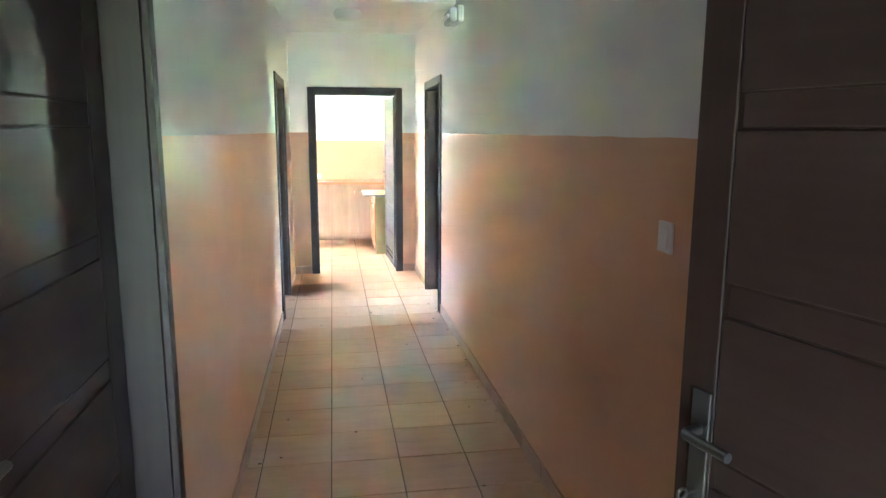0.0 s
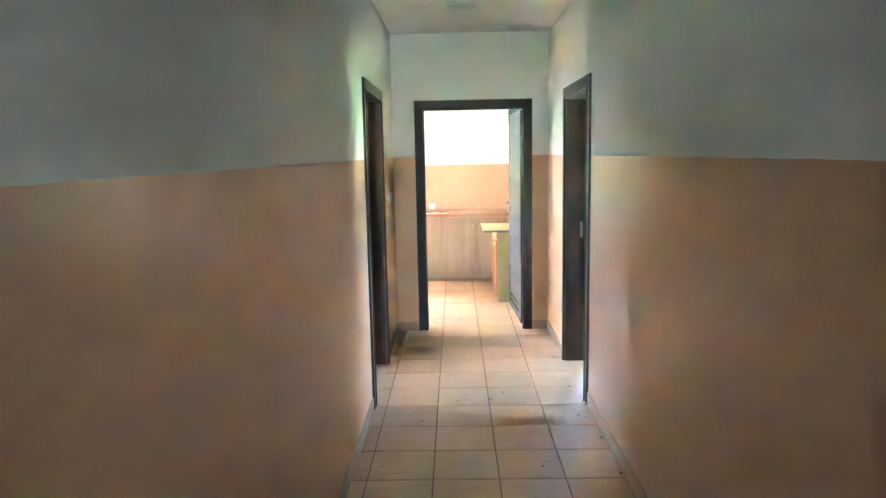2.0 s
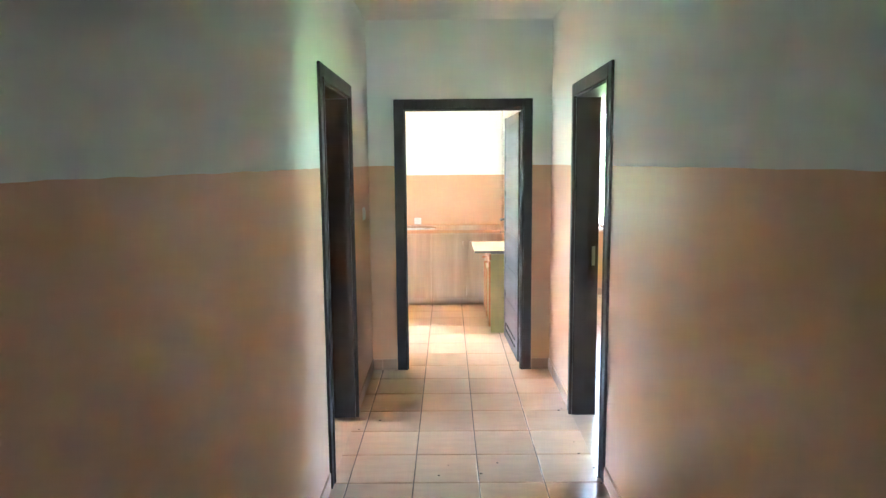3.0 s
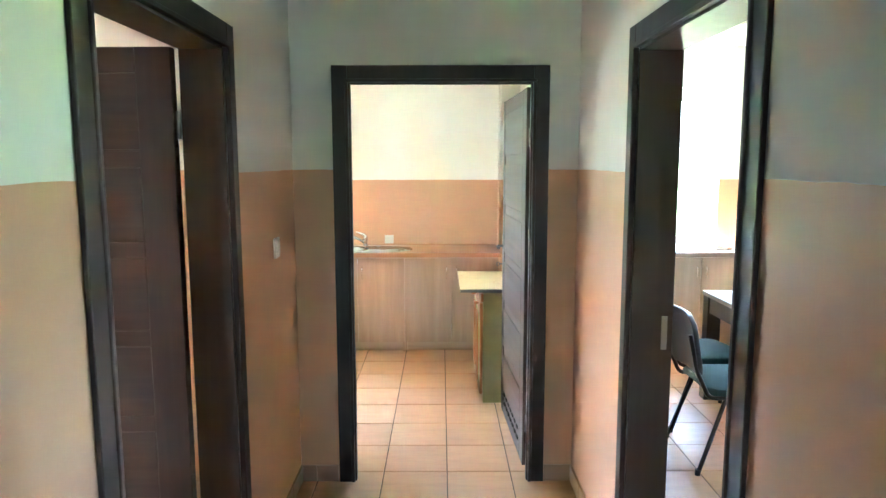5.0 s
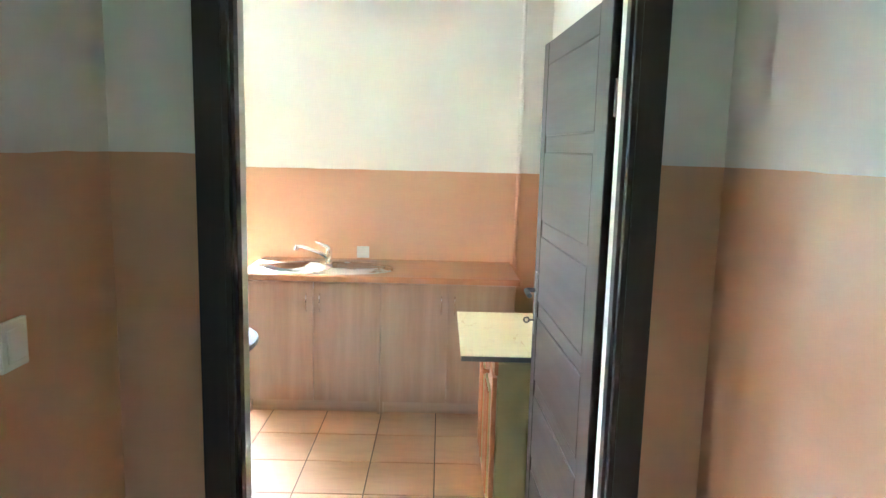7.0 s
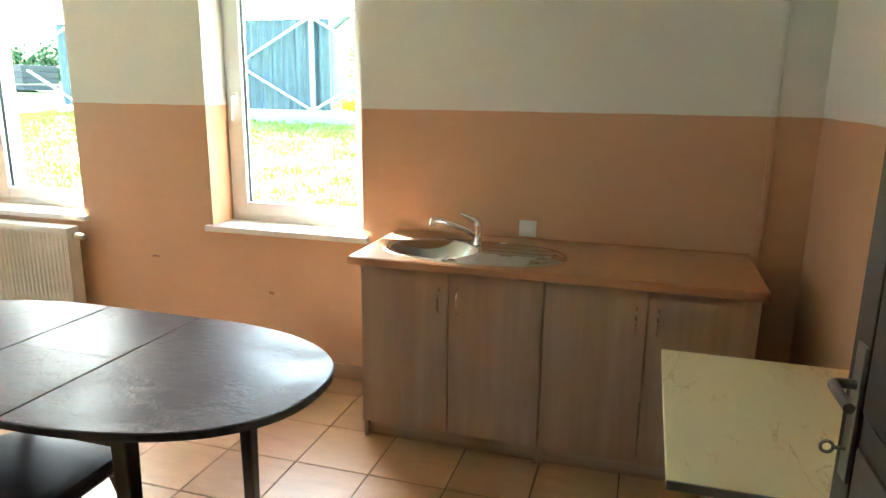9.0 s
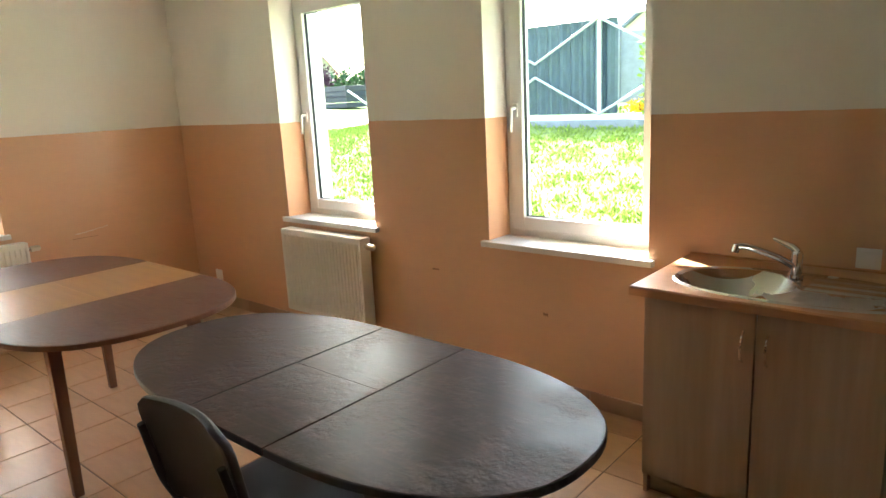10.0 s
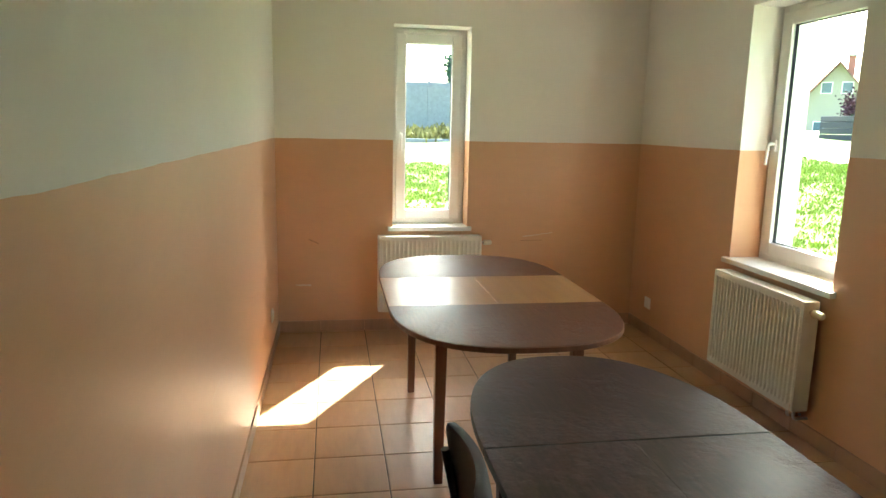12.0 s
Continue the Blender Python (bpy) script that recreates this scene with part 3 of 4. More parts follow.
part("edge_strip", box(WT[0] - 0.001, WT[0] - 0.0002, WT[2] + 0.004, WT[3] - 0.002, WT[4] + 0.001, WT[5] - 0.007), WORKTOP, wt, "glued end strip")
part("wall_seal", box(WT[0] + 0.002, WT[1] - 0.002, WT[3] - 0.008, WT[3] + 0.002, WT[5], WT[5] + 0.006, 0.002), WORKTOP, wt, "thin seal along the wall")


def sink(at, a, b, label, small=False):
    """An oval steel sink with a bowl and a ribbed drainer. Origin: middle of the rim, on the worktop."""
    s = thing("sink", at, label, "sink")
    n = 64
    rim = bmesh.new()
    o1, o2, o3 = ellipse(0, 0, a, b, 2.4, n), ellipse(0, 0, a - 0.008, b - 0.008, 2.4, n), ellipse(0, 0, a - 0.02, b - 0.02, 2.4, n)
    rings = [[rim.verts.new((x, y, z)) for x, y in o] for o, z in ((o1, 0.0005), (o2, 0.007), (o3, 0.003))]
    for r0, r1 in zip(rings, rings[1:]):
        for i in range(n):
            rim.faces.new((r0[i], r0[(i + 1) % n], r1[(i + 1) % n], r1[i]))
    part("rim", rim, STEEL, s, "raised steel rim", True)
    # flat field with the bowl sunk in it, as a grid that follows a height map
    fld = bmesh.new()
    nx, ny = 110, 52
    bowl_x, ba, bb = -a * 0.44, a * 0.49, b * 0.86
    grid = {}
    for i in range(nx + 1):
        for j in range(ny + 1):
            u, v = -1 + 2 * i / nx, -1 + 2 * j / ny
            x, y = u * (a - 0.02) * math.sqrt(1 - v * v / 2), v * (b - 0.02) * math.sqrt(1 - u * u / 2)
            r = math.hypot((x - bowl_x) / ba, y / bb)
            z = 0.003
            if r < 1:
                z -= 0.13 * min(1, (1 - r) * 2.0) ** 0.8
            elif x > a * 0.10 and abs(y) < b * 0.74 and x < a * 0.86:
                z += 0.006 * math.sin(y / (b * 0.74) * math.pi * 4.5)
            grid[i, j] = fld.verts.new((x, y, z))
    for i in range(nx):
        for j in range(ny):
            fld.faces.new((grid[i, j], grid[i + 1, j], grid[i + 1, j + 1], grid[i, j + 1]))
    part("bowl_and_drainer", fld, STEEL, s, "pressed steel bowl beside a ribbed drainer", True)
    dr = slab(ellipse(bowl_x, 0, 0.04, 0.04), -0.1275, -0.1245, 0.001)
    part("drain", dr, CHROME, s, "round strainer", True)
    return s


sink((SINK[0], SINK[1], WT[5]), SINK[2], SINK[3], "oval stainless steel sink with ribbed drainer in the worktop")


def tap(at, label):
    t = thing("mixer_tap", at, label, "tap")
    part("body", tube([(0, 0, 0), (0, 0, 0.012), (0, 0, 0.013), (0, 0, 0.085), (0, 0, 0.10)], [0.027, 0.026, 0.021, 0.022, 0.017], 20), CHROME, t, "", True)
    part("spout", tube(bend([(0, 0, 0.035), (-0.05, -0.035, 0.075), (-0.155, -0.10, 0.125), (-0.18, -0.117, 0.12)], 4, 0.02), [0.0125] * 12, 12), CHROME, t, "slanting chrome spout", True)
    part("nozzle", tube([(-0.176, -0.114, 0.128), (-0.182, -0.118, 0.10)], 0.0135, 14), CHROME, t, "", True)
    part("lever", tube([(0, 0, 0.095), (-0.015, 0.0, 0.112), (-0.085, 0.012, 0.135)], [0.017, 0.014, 0.006], 12), CHROME, t, "flat chrome lever", True)
    return t


tap((0.02, 10.575, WT[5] + 0.0065), "chrome single-lever mixer tap behind the sink")


def socket(at, rz, w, h, label, name="wall_socket", category="switch", double=False):
    s = thing(name, at, label, category, rz=rz)
    part("plate", box(-w / 2, w / 2, -0.011, 0, -h / 2, h / 2, 0.003), SWITCH, s)
    if double:
        for k in (-1, 1):
            part("rocker", box(-w * 0.36, w * 0.36, -0.016, -0.0105, k * h * 0.24 - h * 0.2, k * h * 0.24 + h * 0.2, 0.003), SWITCH, s)
    else:
        part("rocker", box(-w * 0.34, w * 0.34, -0.0155, -0.0105, -h * 0.34, h * 0.34, 0.003), SWITCH, s)
    return s


socket((0.215, KY1, 0.918), 0, 0.082, 0.078, "white square socket cover on the orange dado", category="socket")
socket((-4.33, KY1, 0.255), 0, 0.085, 0.085, "white socket low on the wall", category="socket")
socket((-4.06, KY0, 0.30), 180, 0.08, 0.08, "white socket low on the wall in the corner", category="socket")
socket((HX0, 7.46, 1.26), 90, 0.075, 0.088, "white light switch on the orange wall", "light_switch")
socket((HX1, 1.905, 1.315), -90, 0.075, 0.088, "white light switch near the entrance", "light_switch")

# slim bar added to draw the pale vertical line near the kitchen's corner
pipe = thing("wall_edge_bar", (1.235, KY1 - 0.014, 0), "slim vertical bar standing in for a pale line on the wall", "pipe")
part("edge_bar", tube([(0, 0, 0.0), (0, 0, TOP)], 0.013, 12), PAINT_KITCHEN, pipe, "", True)


def radiator(at, rz, width, label):
    """A ribbed panel radiator; origin: floor at the wall, its middle. Its front looks to -y."""
    r = thing("radiator", at, label, "radiator", "kitchen radiators", rz=rz)
    z0, z1, y1, y0 = 0.175, 0.755, -0.035, -0.125
    bm = bmesh.new()
    n = int(width / 0.0333)
    prof = []
    x0, step = -width / 2 + 0.02, (width - 0.04) / n
    for k in range(n):
        x = x0 + k * step
        prof += [(x, 0.0), (x + step * 0.25, 0.0), (x + step * 0.4, 0.009), (x + step * 0.85, 0.009)]
    prof.append((x0 + n * step, 0.0))
    lo_, hi_ = z0 + 0.03, z1 - 0.035
    rows = [(z0, 0), (lo_, 0), (lo_ + 0.014, 1), (hi_ - 0.014, 1), (hi_, 0), (z1 - 0.004, 0)]
    vs = [[bm.verts.new((x, y0 + d * f, z)) for x, d in prof] for z, f in rows]
    for a, b in zip(vs, vs[1:]):
        for k in range(len(prof) - 1):
            bm.faces.new((a[k], a[k + 1], b[k + 1], b[k]))
    part("front_panel", bm, ENAMEL, r, "ribbed white enamelled panel", True)
    part("back_panel", box(-width / 2 + 0.02, width / 2 - 0.02, y1 - 0.012, y1, z0 + 0.01, z1 - 0.01, 0.004), ENAMEL, r)
    for s in (-1, 1):
        xa, xb = sorted((s * (width / 2 - 0.02), s * width / 2))
        part("side_cover", box(xa, xb, y0 - 0.001, y1 + 0.002, z0, z1, 0.006), ENAMEL, r)
    g = box(-width / 2 + 0.02, width / 2 - 0.02, y0 + 0.001, y0 + 0.012, z1 - 0.006, z1, 0.001)
    box(-width / 2 + 0.02, width / 2 - 0.02, y1 - 0.012, y1, z1 - 0.006, z1, bm=g)
    for k in range(36):
        x = -width / 2 + 0.025 + k * (width - 0.05) / 35
        box(x - 0.006, x + 0.006, y0 + 0.012, y1 - 0.012, z1 - 0.005, z1 - 0.001, bm=g)
    part("top_grille", g, ENAMEL, r, "slotted top cover")
    xv = width / 2
    part("valve", tube([(xv, -0.08, 0.70), (xv + 0.022, -0.08, 0.70)], 0.012, 14), CHROME, r, "", True)
    part("thermostat_head", tube([(xv + 0.02, -0.08, 0.70), (xv + 0.024, -0.08, 0.70), (xv + 0.075, -0.08, 0.70), (xv + 0.085, -0.08, 0.70)], [0.016, 0.021, 0.019, 0.012], 16), CREAM_PLASTIC, r, "cream thermostat knob", True)
    for k in (0, 1):
        x = width / 2 - 0.04 - k * 0.05
        part("feed_pipe", tube(bend([(x, -0.08, z0 + 0.004), (x, -0.08, 0.12), (x, 0.0, 0.12)], 4, 0.02), 0.008, 10), STEEL, r, "", True)
    for s in (-1, 1):
        part("bracket", box(s * width * 0.3 - 0.012, s * width * 0.3 + 0.012, y1 - 0.001, 0.0, 0.3, 0.7, 0.002), ENAMEL, r)
    return r


radiator((-2.86, KY1, 0), 0, 0.80, "white ribbed panel radiator below the window")
radiator((KX0, 9.11, 0), 90, 0.79, "white ribbed panel radiator below the slim window")


def stadium(cx, cy, half, wide, seam, p):
    """Outline of an oval table: straight in its middle, drawn-out rounded ends."""
    right = []
    n = 40
    for k in range(n + 1):
        t = -math.pi / 2 + math.pi * k / n
        c, s = math.cos(t), math.sin(t)
        right.append((seam + (half - seam) * abs(c) ** (2 / p), wide * math.copysign(abs(s) ** (2 / p), s)))
    return right


def oval_table(at, half, wide, seam, z, p, top_mat, insert_mat, edge_mat, leg_mat, legs, label, seam_gap):
    t = thing("oval_table", at, label, "table")
    th = 0.024
    right = stadium(0, 0, half, wide, seam, p)
    for s, nm in ((1, "top_leaf"), (-1, "top_leaf")):
        o = [(s * (x + seam_gap), y) for x, y in right]
        lf = part(nm, slab(o, z - 0.0015, z, 0.001), top_mat, t, "worn veneered end leaf")
        o2 = [(s * (seam + seam_gap + (x - seam) * 1.006), y * 1.004) for x, y in right]
        part("edge_band", slab(o2, z - th, z - 0.0018, 0.003), edge_mat, lf, "dark edge band")
    part("insert_leaf", box(-seam + 0.001, seam - 0.001, -wide, 0.0, z - 0.02, z, 0.001), insert_mat, t, "inserted extension leaf")
    part("insert_leaf", box(-seam + 0.001, seam - 0.001, 0.0012, wide, z - 0.02, z - 0.0006, 0.001), insert_mat, t, "inserted extension leaf")
    part("insert_edge", box(-seam + 0.002, seam - 0.002, -wide - 0.001, -wide + 0.01, z - th, z - 0.003), edge_mat, t)
    part("insert_edge", box(-seam + 0.002, seam - 0.002, wide - 0.01, wide + 0.001, z - th, z - 0.003), edge_mat, t)
    lx, ly, lw = legs
    ap = box(-lx, lx, -ly - 0.01, -ly + 0.01, z - 0.10, z - th)
    box(-lx, lx, ly - 0.01, ly + 0.01, z - 0.10, z - th, bm=ap)
    box(-lx - 0.01, -lx + 0.01, -ly - 0.01, ly + 0.01, z - 0.10, z - th, bm=ap)
    box(lx - 0.01, lx + 0.01, -ly - 0.01, ly + 0.01, z - 0.10, z - th, bm=ap)
    part("apron", ap, edge_mat, t, "dark frame rail")
    for sx in (-1, 1):
        for sy in (-1, 1):
            b = bmesh.new()
            bmesh.ops.create_cube(b, size=1.0)
            for v in b.verts:
                w = lw if v.co.z > 0 else lw * 0.72
                v.co = Vector((sx * lx + v.co.x * w, sy * ly + v.co.y * w, (z - th) * (v.co.z + 0.5)))
            bmesh.ops.bevel(b, geom=list(b.edges), offset=0.005, segments=2, profile=0.5, affect="EDGES")
            part("leg", b, leg_mat, t)
    return t


oval_table((-0.925, 9.155, 0), 0.853, 0.40, 0.19, 0.768, 2.35, DARK_TOP, DARK_TOP, BLACK_WOOD, BLACK_WOOD, (0.45, 0.27, 0.05),
           "dark oval extending table with a blistered worn top", 0.0045)
oval_table((-2.845, 9.145, 0), 0.93, 0.515, 0.295, 0.757, 2.55, BROWN_TOP, INSERT_TOP, BROWN_LEG, BROWN_LEG, (0.53, 0.31, 0.055),
           "reddish-brown oval extending table with lighter inserted leaf", 0.0008)


def sheet(w, h, bow, thick, top_round, bm=None, n=10):
    """A gently bowed upholstered or moulded board, in x and z, its face to -y."""
    b = bmesh.new()
    rows = []
    for j in range(n + 1):
        v = j / n
        row = []
        inset = top_round * (1 - math.sqrt(max(0, 1 - max(0, (abs(2 * v - 1) - 0.55) / 0.45) ** 2)))
        for i in range(n + 1):
            u = -1 + 2 * i / n
            row.append((u * (w / 2 - inset), bow * (1 - u * u), v * h))
        rows.append(row)
    fr = [[b.verts.new(p) for p in r] for r in rows]
    bk = [[b.verts.new((x, y + thick, z)) for x, y, z in r] for r in rows]
    for j in range(n):
        for i in range(n):
            b.faces.new((fr[j][i], fr[j][i + 1], fr[j + 1][i + 1], fr[j + 1][i]))
            b.faces.new((bk[j][i], bk[j][i + 1], bk[j + 1][i + 1], bk[j + 1][i]))
    for j in range(n):
        for i in (0, n):
            b.faces.new((fr[j][i], fr[j + 1][i], bk[j + 1][i], bk[j][i]))
    for i in range(n):
        for j in (0, n):
            b.faces.new((fr[j][i], fr[j][i + 1], bk[j][i + 1], bk[j][i]))
    bmesh.ops.recalc_face_normals(b, faces=b.faces)
    rim = [e for e in b.edges if len(e.link_faces) == 2 and e.calc_face_angle(0) > 1.0]
    bmesh.ops.bevel(b, geom=rim, offset=thick * 0.3, segments=2, profile=0.5, affect="EDGES")
    return join(bm, b)


def stacking_chair(at, rz, seat_mat, back_mat, label, group=""):
    """A tube-frame stacking chair; origin: floor under the seat; it looks to +y."""
    c = thing("stacking_chair", at, label, "chair", group, rz=rz)
    seat = sheet(0.46, 0.43, -0.012, 0.045, 0.05)
    bmesh.ops.rotate(seat, verts=seat.verts, cent=(0, 0, 0), matrix=Matrix.Rotation(radians(-90), 3, "X"))
    for v in seat.verts:
        v.co = Vector((v.co.x, v.co.y - 0.215 + 0.0, v.co.z + 0.455 + 0.0))
        if v.co.y > 0.15:
            v.co.z -= (v.co.y - 0.15) * 0.35
    lo_y = min(v.co.y for v in seat.verts)
    for v in seat.verts:
        v.co.y += -0.215 - lo_y
    part("seat", seat, seat_mat, c, "padded seat", True)
    back = sheet(0.45, 0.33, 0.03, 0.028, 0.06)
    for v in back.verts:
        v.co = Vector((v.co.x, -v.co.y * -1 - 0.275 - v.co.z * 0.17, v.co.z + 0.50))
    part("backrest", back, back_mat, c, "curved backrest", True)
    for s in (-1, 1):
        x = s * 0.235
        part("front_leg", tube([(x * 1.05, 0.235, 0.004), (x * 0.93, 0.13, 0.40)], 0.0115, 10), BLACK_TUBE, c, "", True)
        part("back_leg", tube([(x * 1.05, -0.27, 0.004), (x * 0.93, -0.13, 0.40)], 0.0115, 10), BLACK_TUBE, c, "", True)
        part("side_rail", tube(bend([(x * 0.93, 0.19, 0.415), (x * 0.93, -0.22, 0.405), (x * 0.90, -0.285, 0.55), (x * 0.86, -0.325, 0.74)], 4, 0.04), 0.0115, 10), BLACK_TUBE, c, "", True)
        for y in (0.235, -0.27):
            part("foot_cap", tube([(x * 1.05, y, 0.0), (x * 1.05, y, 0.03)], 0.0145, 10), RUBBER, c, "", True)
    for y in (0.13, -0.13):
        part("cross_bar", tube([(-0.22, y, 0.40), (0.22, y, 0.40)], 0.0105, 8), BLACK_TUBE, c, "", True)
    return c


stacking_chair((-0.98, 8.99, 0), 0, BLACK_PLASTIC, BLACK_PLASTIC, "black moulded stacking chair pushed under the dark table")

# low cupboard with the loose board on it, behind the door
cup = thing("small_cupboard", (1.18, 9.33, 0), "old olive and pine cupboard behind the open door", "cupboard")
part("side_panel", box(-0.20, 0.20, -0.35, -0.332, 0, 0.755, 0.002), OLIVE, cup, "olive painted side board")
part("side_panel", box(-0.20, 0.20, 0.332, 0.35, 0, 0.755, 0.002), OLIVE, cup)
part("back_panel", box(0.185, 0.20, -0.33, 0.33, 0.02, 0.75), OLIVE, cup)
part("base_board", box(-0.195, 0.185, -0.33, 0.33, 0.06, 0.078), OLIVE, cup)
part("front_frame", box(-0.215, -0.197, -0.35, 0.35, 0.70, 0.755, 0.003), RED_WOOD, cup)
for y0, y1 in ((-0.345, -0.005), (0.005, 0.345)):
    dr = part("cupboard_door", box(-0.222, -0.202, y0, y1, 0.06, 0.69, 0.004), RED_WOOD, cup, "pine framed door")
    part("door_panel", box(-0.228, -0.2215, y0 + 0.05, y1 - 0.05, 0.12, 0.62, 0.004), OLIVE, dr, "pale inset panel")
    for k in range(4):
        y = y0 + 0.07 + k * 0.055
        part("slat", box(-0.236, -0.227, y, y + 0.018, 0.14, 0.60, 0.003), RED_WOOD, dr)
    part("knob", tube([(-0.222, (y0 + y1) / 2, 0.66), (-0.235, (y0 + y1) / 2, 0.66), (-0.25, (y0 + y1) / 2, 0.66), (-0.256, (y0 + y1) / 2, 0.66)], [0.008, 0.008, 0.016, 0.006], 12), RED_WOOD, dr, "turned wooden knob", True)
for y in (-0.30, 0.30):
    part("rail", box(-0.195, 0.185, y - 0.012, y + 0.012, 0.755, 0.772), DARK_METAL, cup)
brd = thing("loose_board", (1.105, 9.315, 0.772), "cream marbled board with a dark edge lying on the cupboard", "board")
part("board", box(-0.28, 0.28, -0.375, 0.375, 0.0, 0.022, 0.002), CREAM_TOP, brd)
part("edge_strip", box(-0.28, 0.28, -0.379, -0.3752, 0.001, 0.021, 0.0), plain("grey_edge", (0.16, 0.15, 0.14), 0.6), brd, "bare grey edge")

# ---- wear on the walls and floor ----
CHIP = plain("bare_plaster", (0.74, 0.62, 0.50), 0.9)
SCUFF = plain("dark_scuff", (0.30, 0.15, 0.08), 0.8)


def scratch(at, rz, length, width, mat, label, lean=0.0):
    """A thin ragged mark on a wall; it runs along x and looks to -y."""
    s = thing("wall_scratch", at, label, "scratch", rz=rz)
    n = 14
    up = [(length * (k / n - 0.5), width * rng.uniform(0.25, 1) + lean * length * (k / n - 0.5)) for k in range(n + 1)]
    lo = [(x, z - width * rng.uniform(0.4, 1.3)) for x, z in reversed(up)]
    b = bmesh.new()
    b.faces.new([b.verts.new((x, -0.0012, z)) for x, z in up + lo])
    part("mark", b, mat, s)


scratch((KX0, 9.98, 0.745), 90, 0.24, 0.006, CHIP, "pale scratch through the orange paint", 0.12)
scratch((KX0, 9.93, 0.70), 90, 0.18, 0.003, SCUFF, "dark scuff on the orange paint")
scratch((KX0, 8.16, 0.365), 90, 0.11, 0.012, CHIP, "pale chip in the orange paint")
scratch((KX0, 8.24, 0.70), 90, 0.07, 0.008, SCUFF, "dark scuff on the orange paint", -0.4)
for k in range(5):
    scratch((-2.02 + 0.035 * k, KY0, 0.56 + 0.02 * k), 180, 0.16, 0.003, CHIP, "faint pale scratches on the orange wall", 1.3 - 0.3 * k)
scratch((-1.95, KY1, 0.60), 0, 0.05, 0.01, SCUFF, "dark scuff on the orange paint")
scratch((-0.60, KY1, 0.34), 0, 0.06, 0.012, SCUFF, "dark scuff on the orange paint")
scratch((-1.2, KY1, 0.45), 0, 0.03, 0.015, SCUFF, "dark scuff on the orange paint")
bm = bmesh.new()
for k in range(46):
    side = rng.random() < 0.6
    x = (HX1 - abs(rng.normal(0.03, 0.05)) if rng.random() < 0.5 else HX0 + 0.02 + abs(rng.normal(0.04, 0.08))) if side else rng.uniform(0.15, 1.2)
    y, r = rng.uniform(2.2, 7.0), rng.uniform(0.003, 0.008)
    x = min(max(x, HX0 + 0.02), HX1 - 0.02)
    box(x - r, x + r, y - r * 0.6, y + r * 0.6, 0.0, r * 0.7, r * 0.2, 1, bm)
tagged(part("crumbs", bm, GROUT), "dark crumbs of dirt on the hall floor", "dirt", kind="stuff")

# ---- hall fixtures ----
em = thing("emergency_light", (HX1, 5.13, 2.42), "clear and white emergency light box on the wall", "lamp", rz=-90)
part("housing", box(-0.15, 0.15, -0.045, 0, -0.055, 0.06, 0.012), SWITCH, em, "white housing")
part("cover", box(-0.145, 0.145, -0.095, -0.045, -0.05, 0.045, 0.018), plain("frosted_cover", (0.62, 0.66, 0.64), 0.2, vary=0.1), em, "frosted clear cover")
part("tube_lamp", tube([(-0.12, -0.105, -0.01), (0.12, -0.105, -0.01)], 0.012, 12), PVC, em, "thin white tube", True)


def ceiling_lamp(at, r, h, label):
    c = thing("ceiling_lamp", at, label, "lamp")
    part("base", tube([(0, 0, 0), (0, 0, -0.02)], r * 0.92, 32), SWITCH, c, "", True)
    part("shade", tube([(0, 0, -0.018), (0, 0, -h * 0.55), (0, 0, -h * 0.85), (0, 0, -h)], [r, r * 0.98, r * 0.85, r * 0.5], 36), plain("opal_glass", (0.72, 0.72, 0.70), 0.3, vary=0.03), c, "opal glass shade", True)
    return c


ceiling_lamp((0.60, 6.45, TOP), 0.125, 0.09, "round opal ceiling lamp, switched off")
cl = thing("tube_light", (2.98, 9.60, TOP), "long white fluorescent ceiling light, switched off", "lamp")
part("housing", box(-0.09, 0.09, -0.6, 0.6, -0.03, 0, 0.008), SWITCH, cl)
part("diffuser", box(-0.075, 0.075, -0.59, 0.59, -0.07, -0.028, 0.02), PVC, cl, "white diffuser")

# ---- dining room seen through the doorway ----
tb = thing("dining_table", (3.12, 8.40, 0), "large black-framed table with a grey laminate top", "table")
part("tabletop", box(-0.62, 0.62, -0.72, 0.72, 0.72, 0.75, 0.003), GREY_TOP, tb, "grey laminate top")
for sx in (-1, 1):
    part("apron", box(sx * 0.59 - 0.014, sx * 0.59 + 0.014, -0.69, 0.69, 0.61, 0.72, 0.002), BLACK_WOOD, tb)
    part("apron", box(-0.59, 0.59, sx * 0.69 - 0.014, sx * 0.69 + 0.014, 0.61, 0.72, 0.002), BLACK_WOOD, tb)
    for sy in (-1, 1):
        part("leg", box(sx * 0.57 - 0.045, sx * 0.57 + 0.045, sy * 0.67 - 0.045, sy * 0.67 + 0.045, 0, 0.72, 0.004), BLACK_WOOD, tb)
stacking_chair((2.31, 8.15, 0), -90, GREEN_CLOTH, BLACK_PLASTIC, "stacking chair, dark green seat, black tube frame", "chairs at the dining table")
stacking_chair((2.36, 8.72, 0), -90, GREEN_CLOTH, BLACK_PLASTIC, "stacking chair, dark green seat, black tube frame", "chairs at the dining table")
cabinet((2.52, KY1 - 0.012, 0), 0.80, "oak laminate sink unit under the dining room window")
wt2 = thing("worktop", (0, 0, 0), "pale laminate worktop under the window", "worktop")
part("top_board", box(2.40, 3.335, 10.20, 10.797, 0.832, 0.866, 0.004), OAK_PALE, wt2)
part("edge_strip", box(3.3352, 3.336, 10.204, 10.793, 0.834, 0.864), OAK_PALE, wt2, "glued end strip")
sink((2.92, 10.48, 0.866), 0.38, 0.21, "oval steel sink under the dining room window")
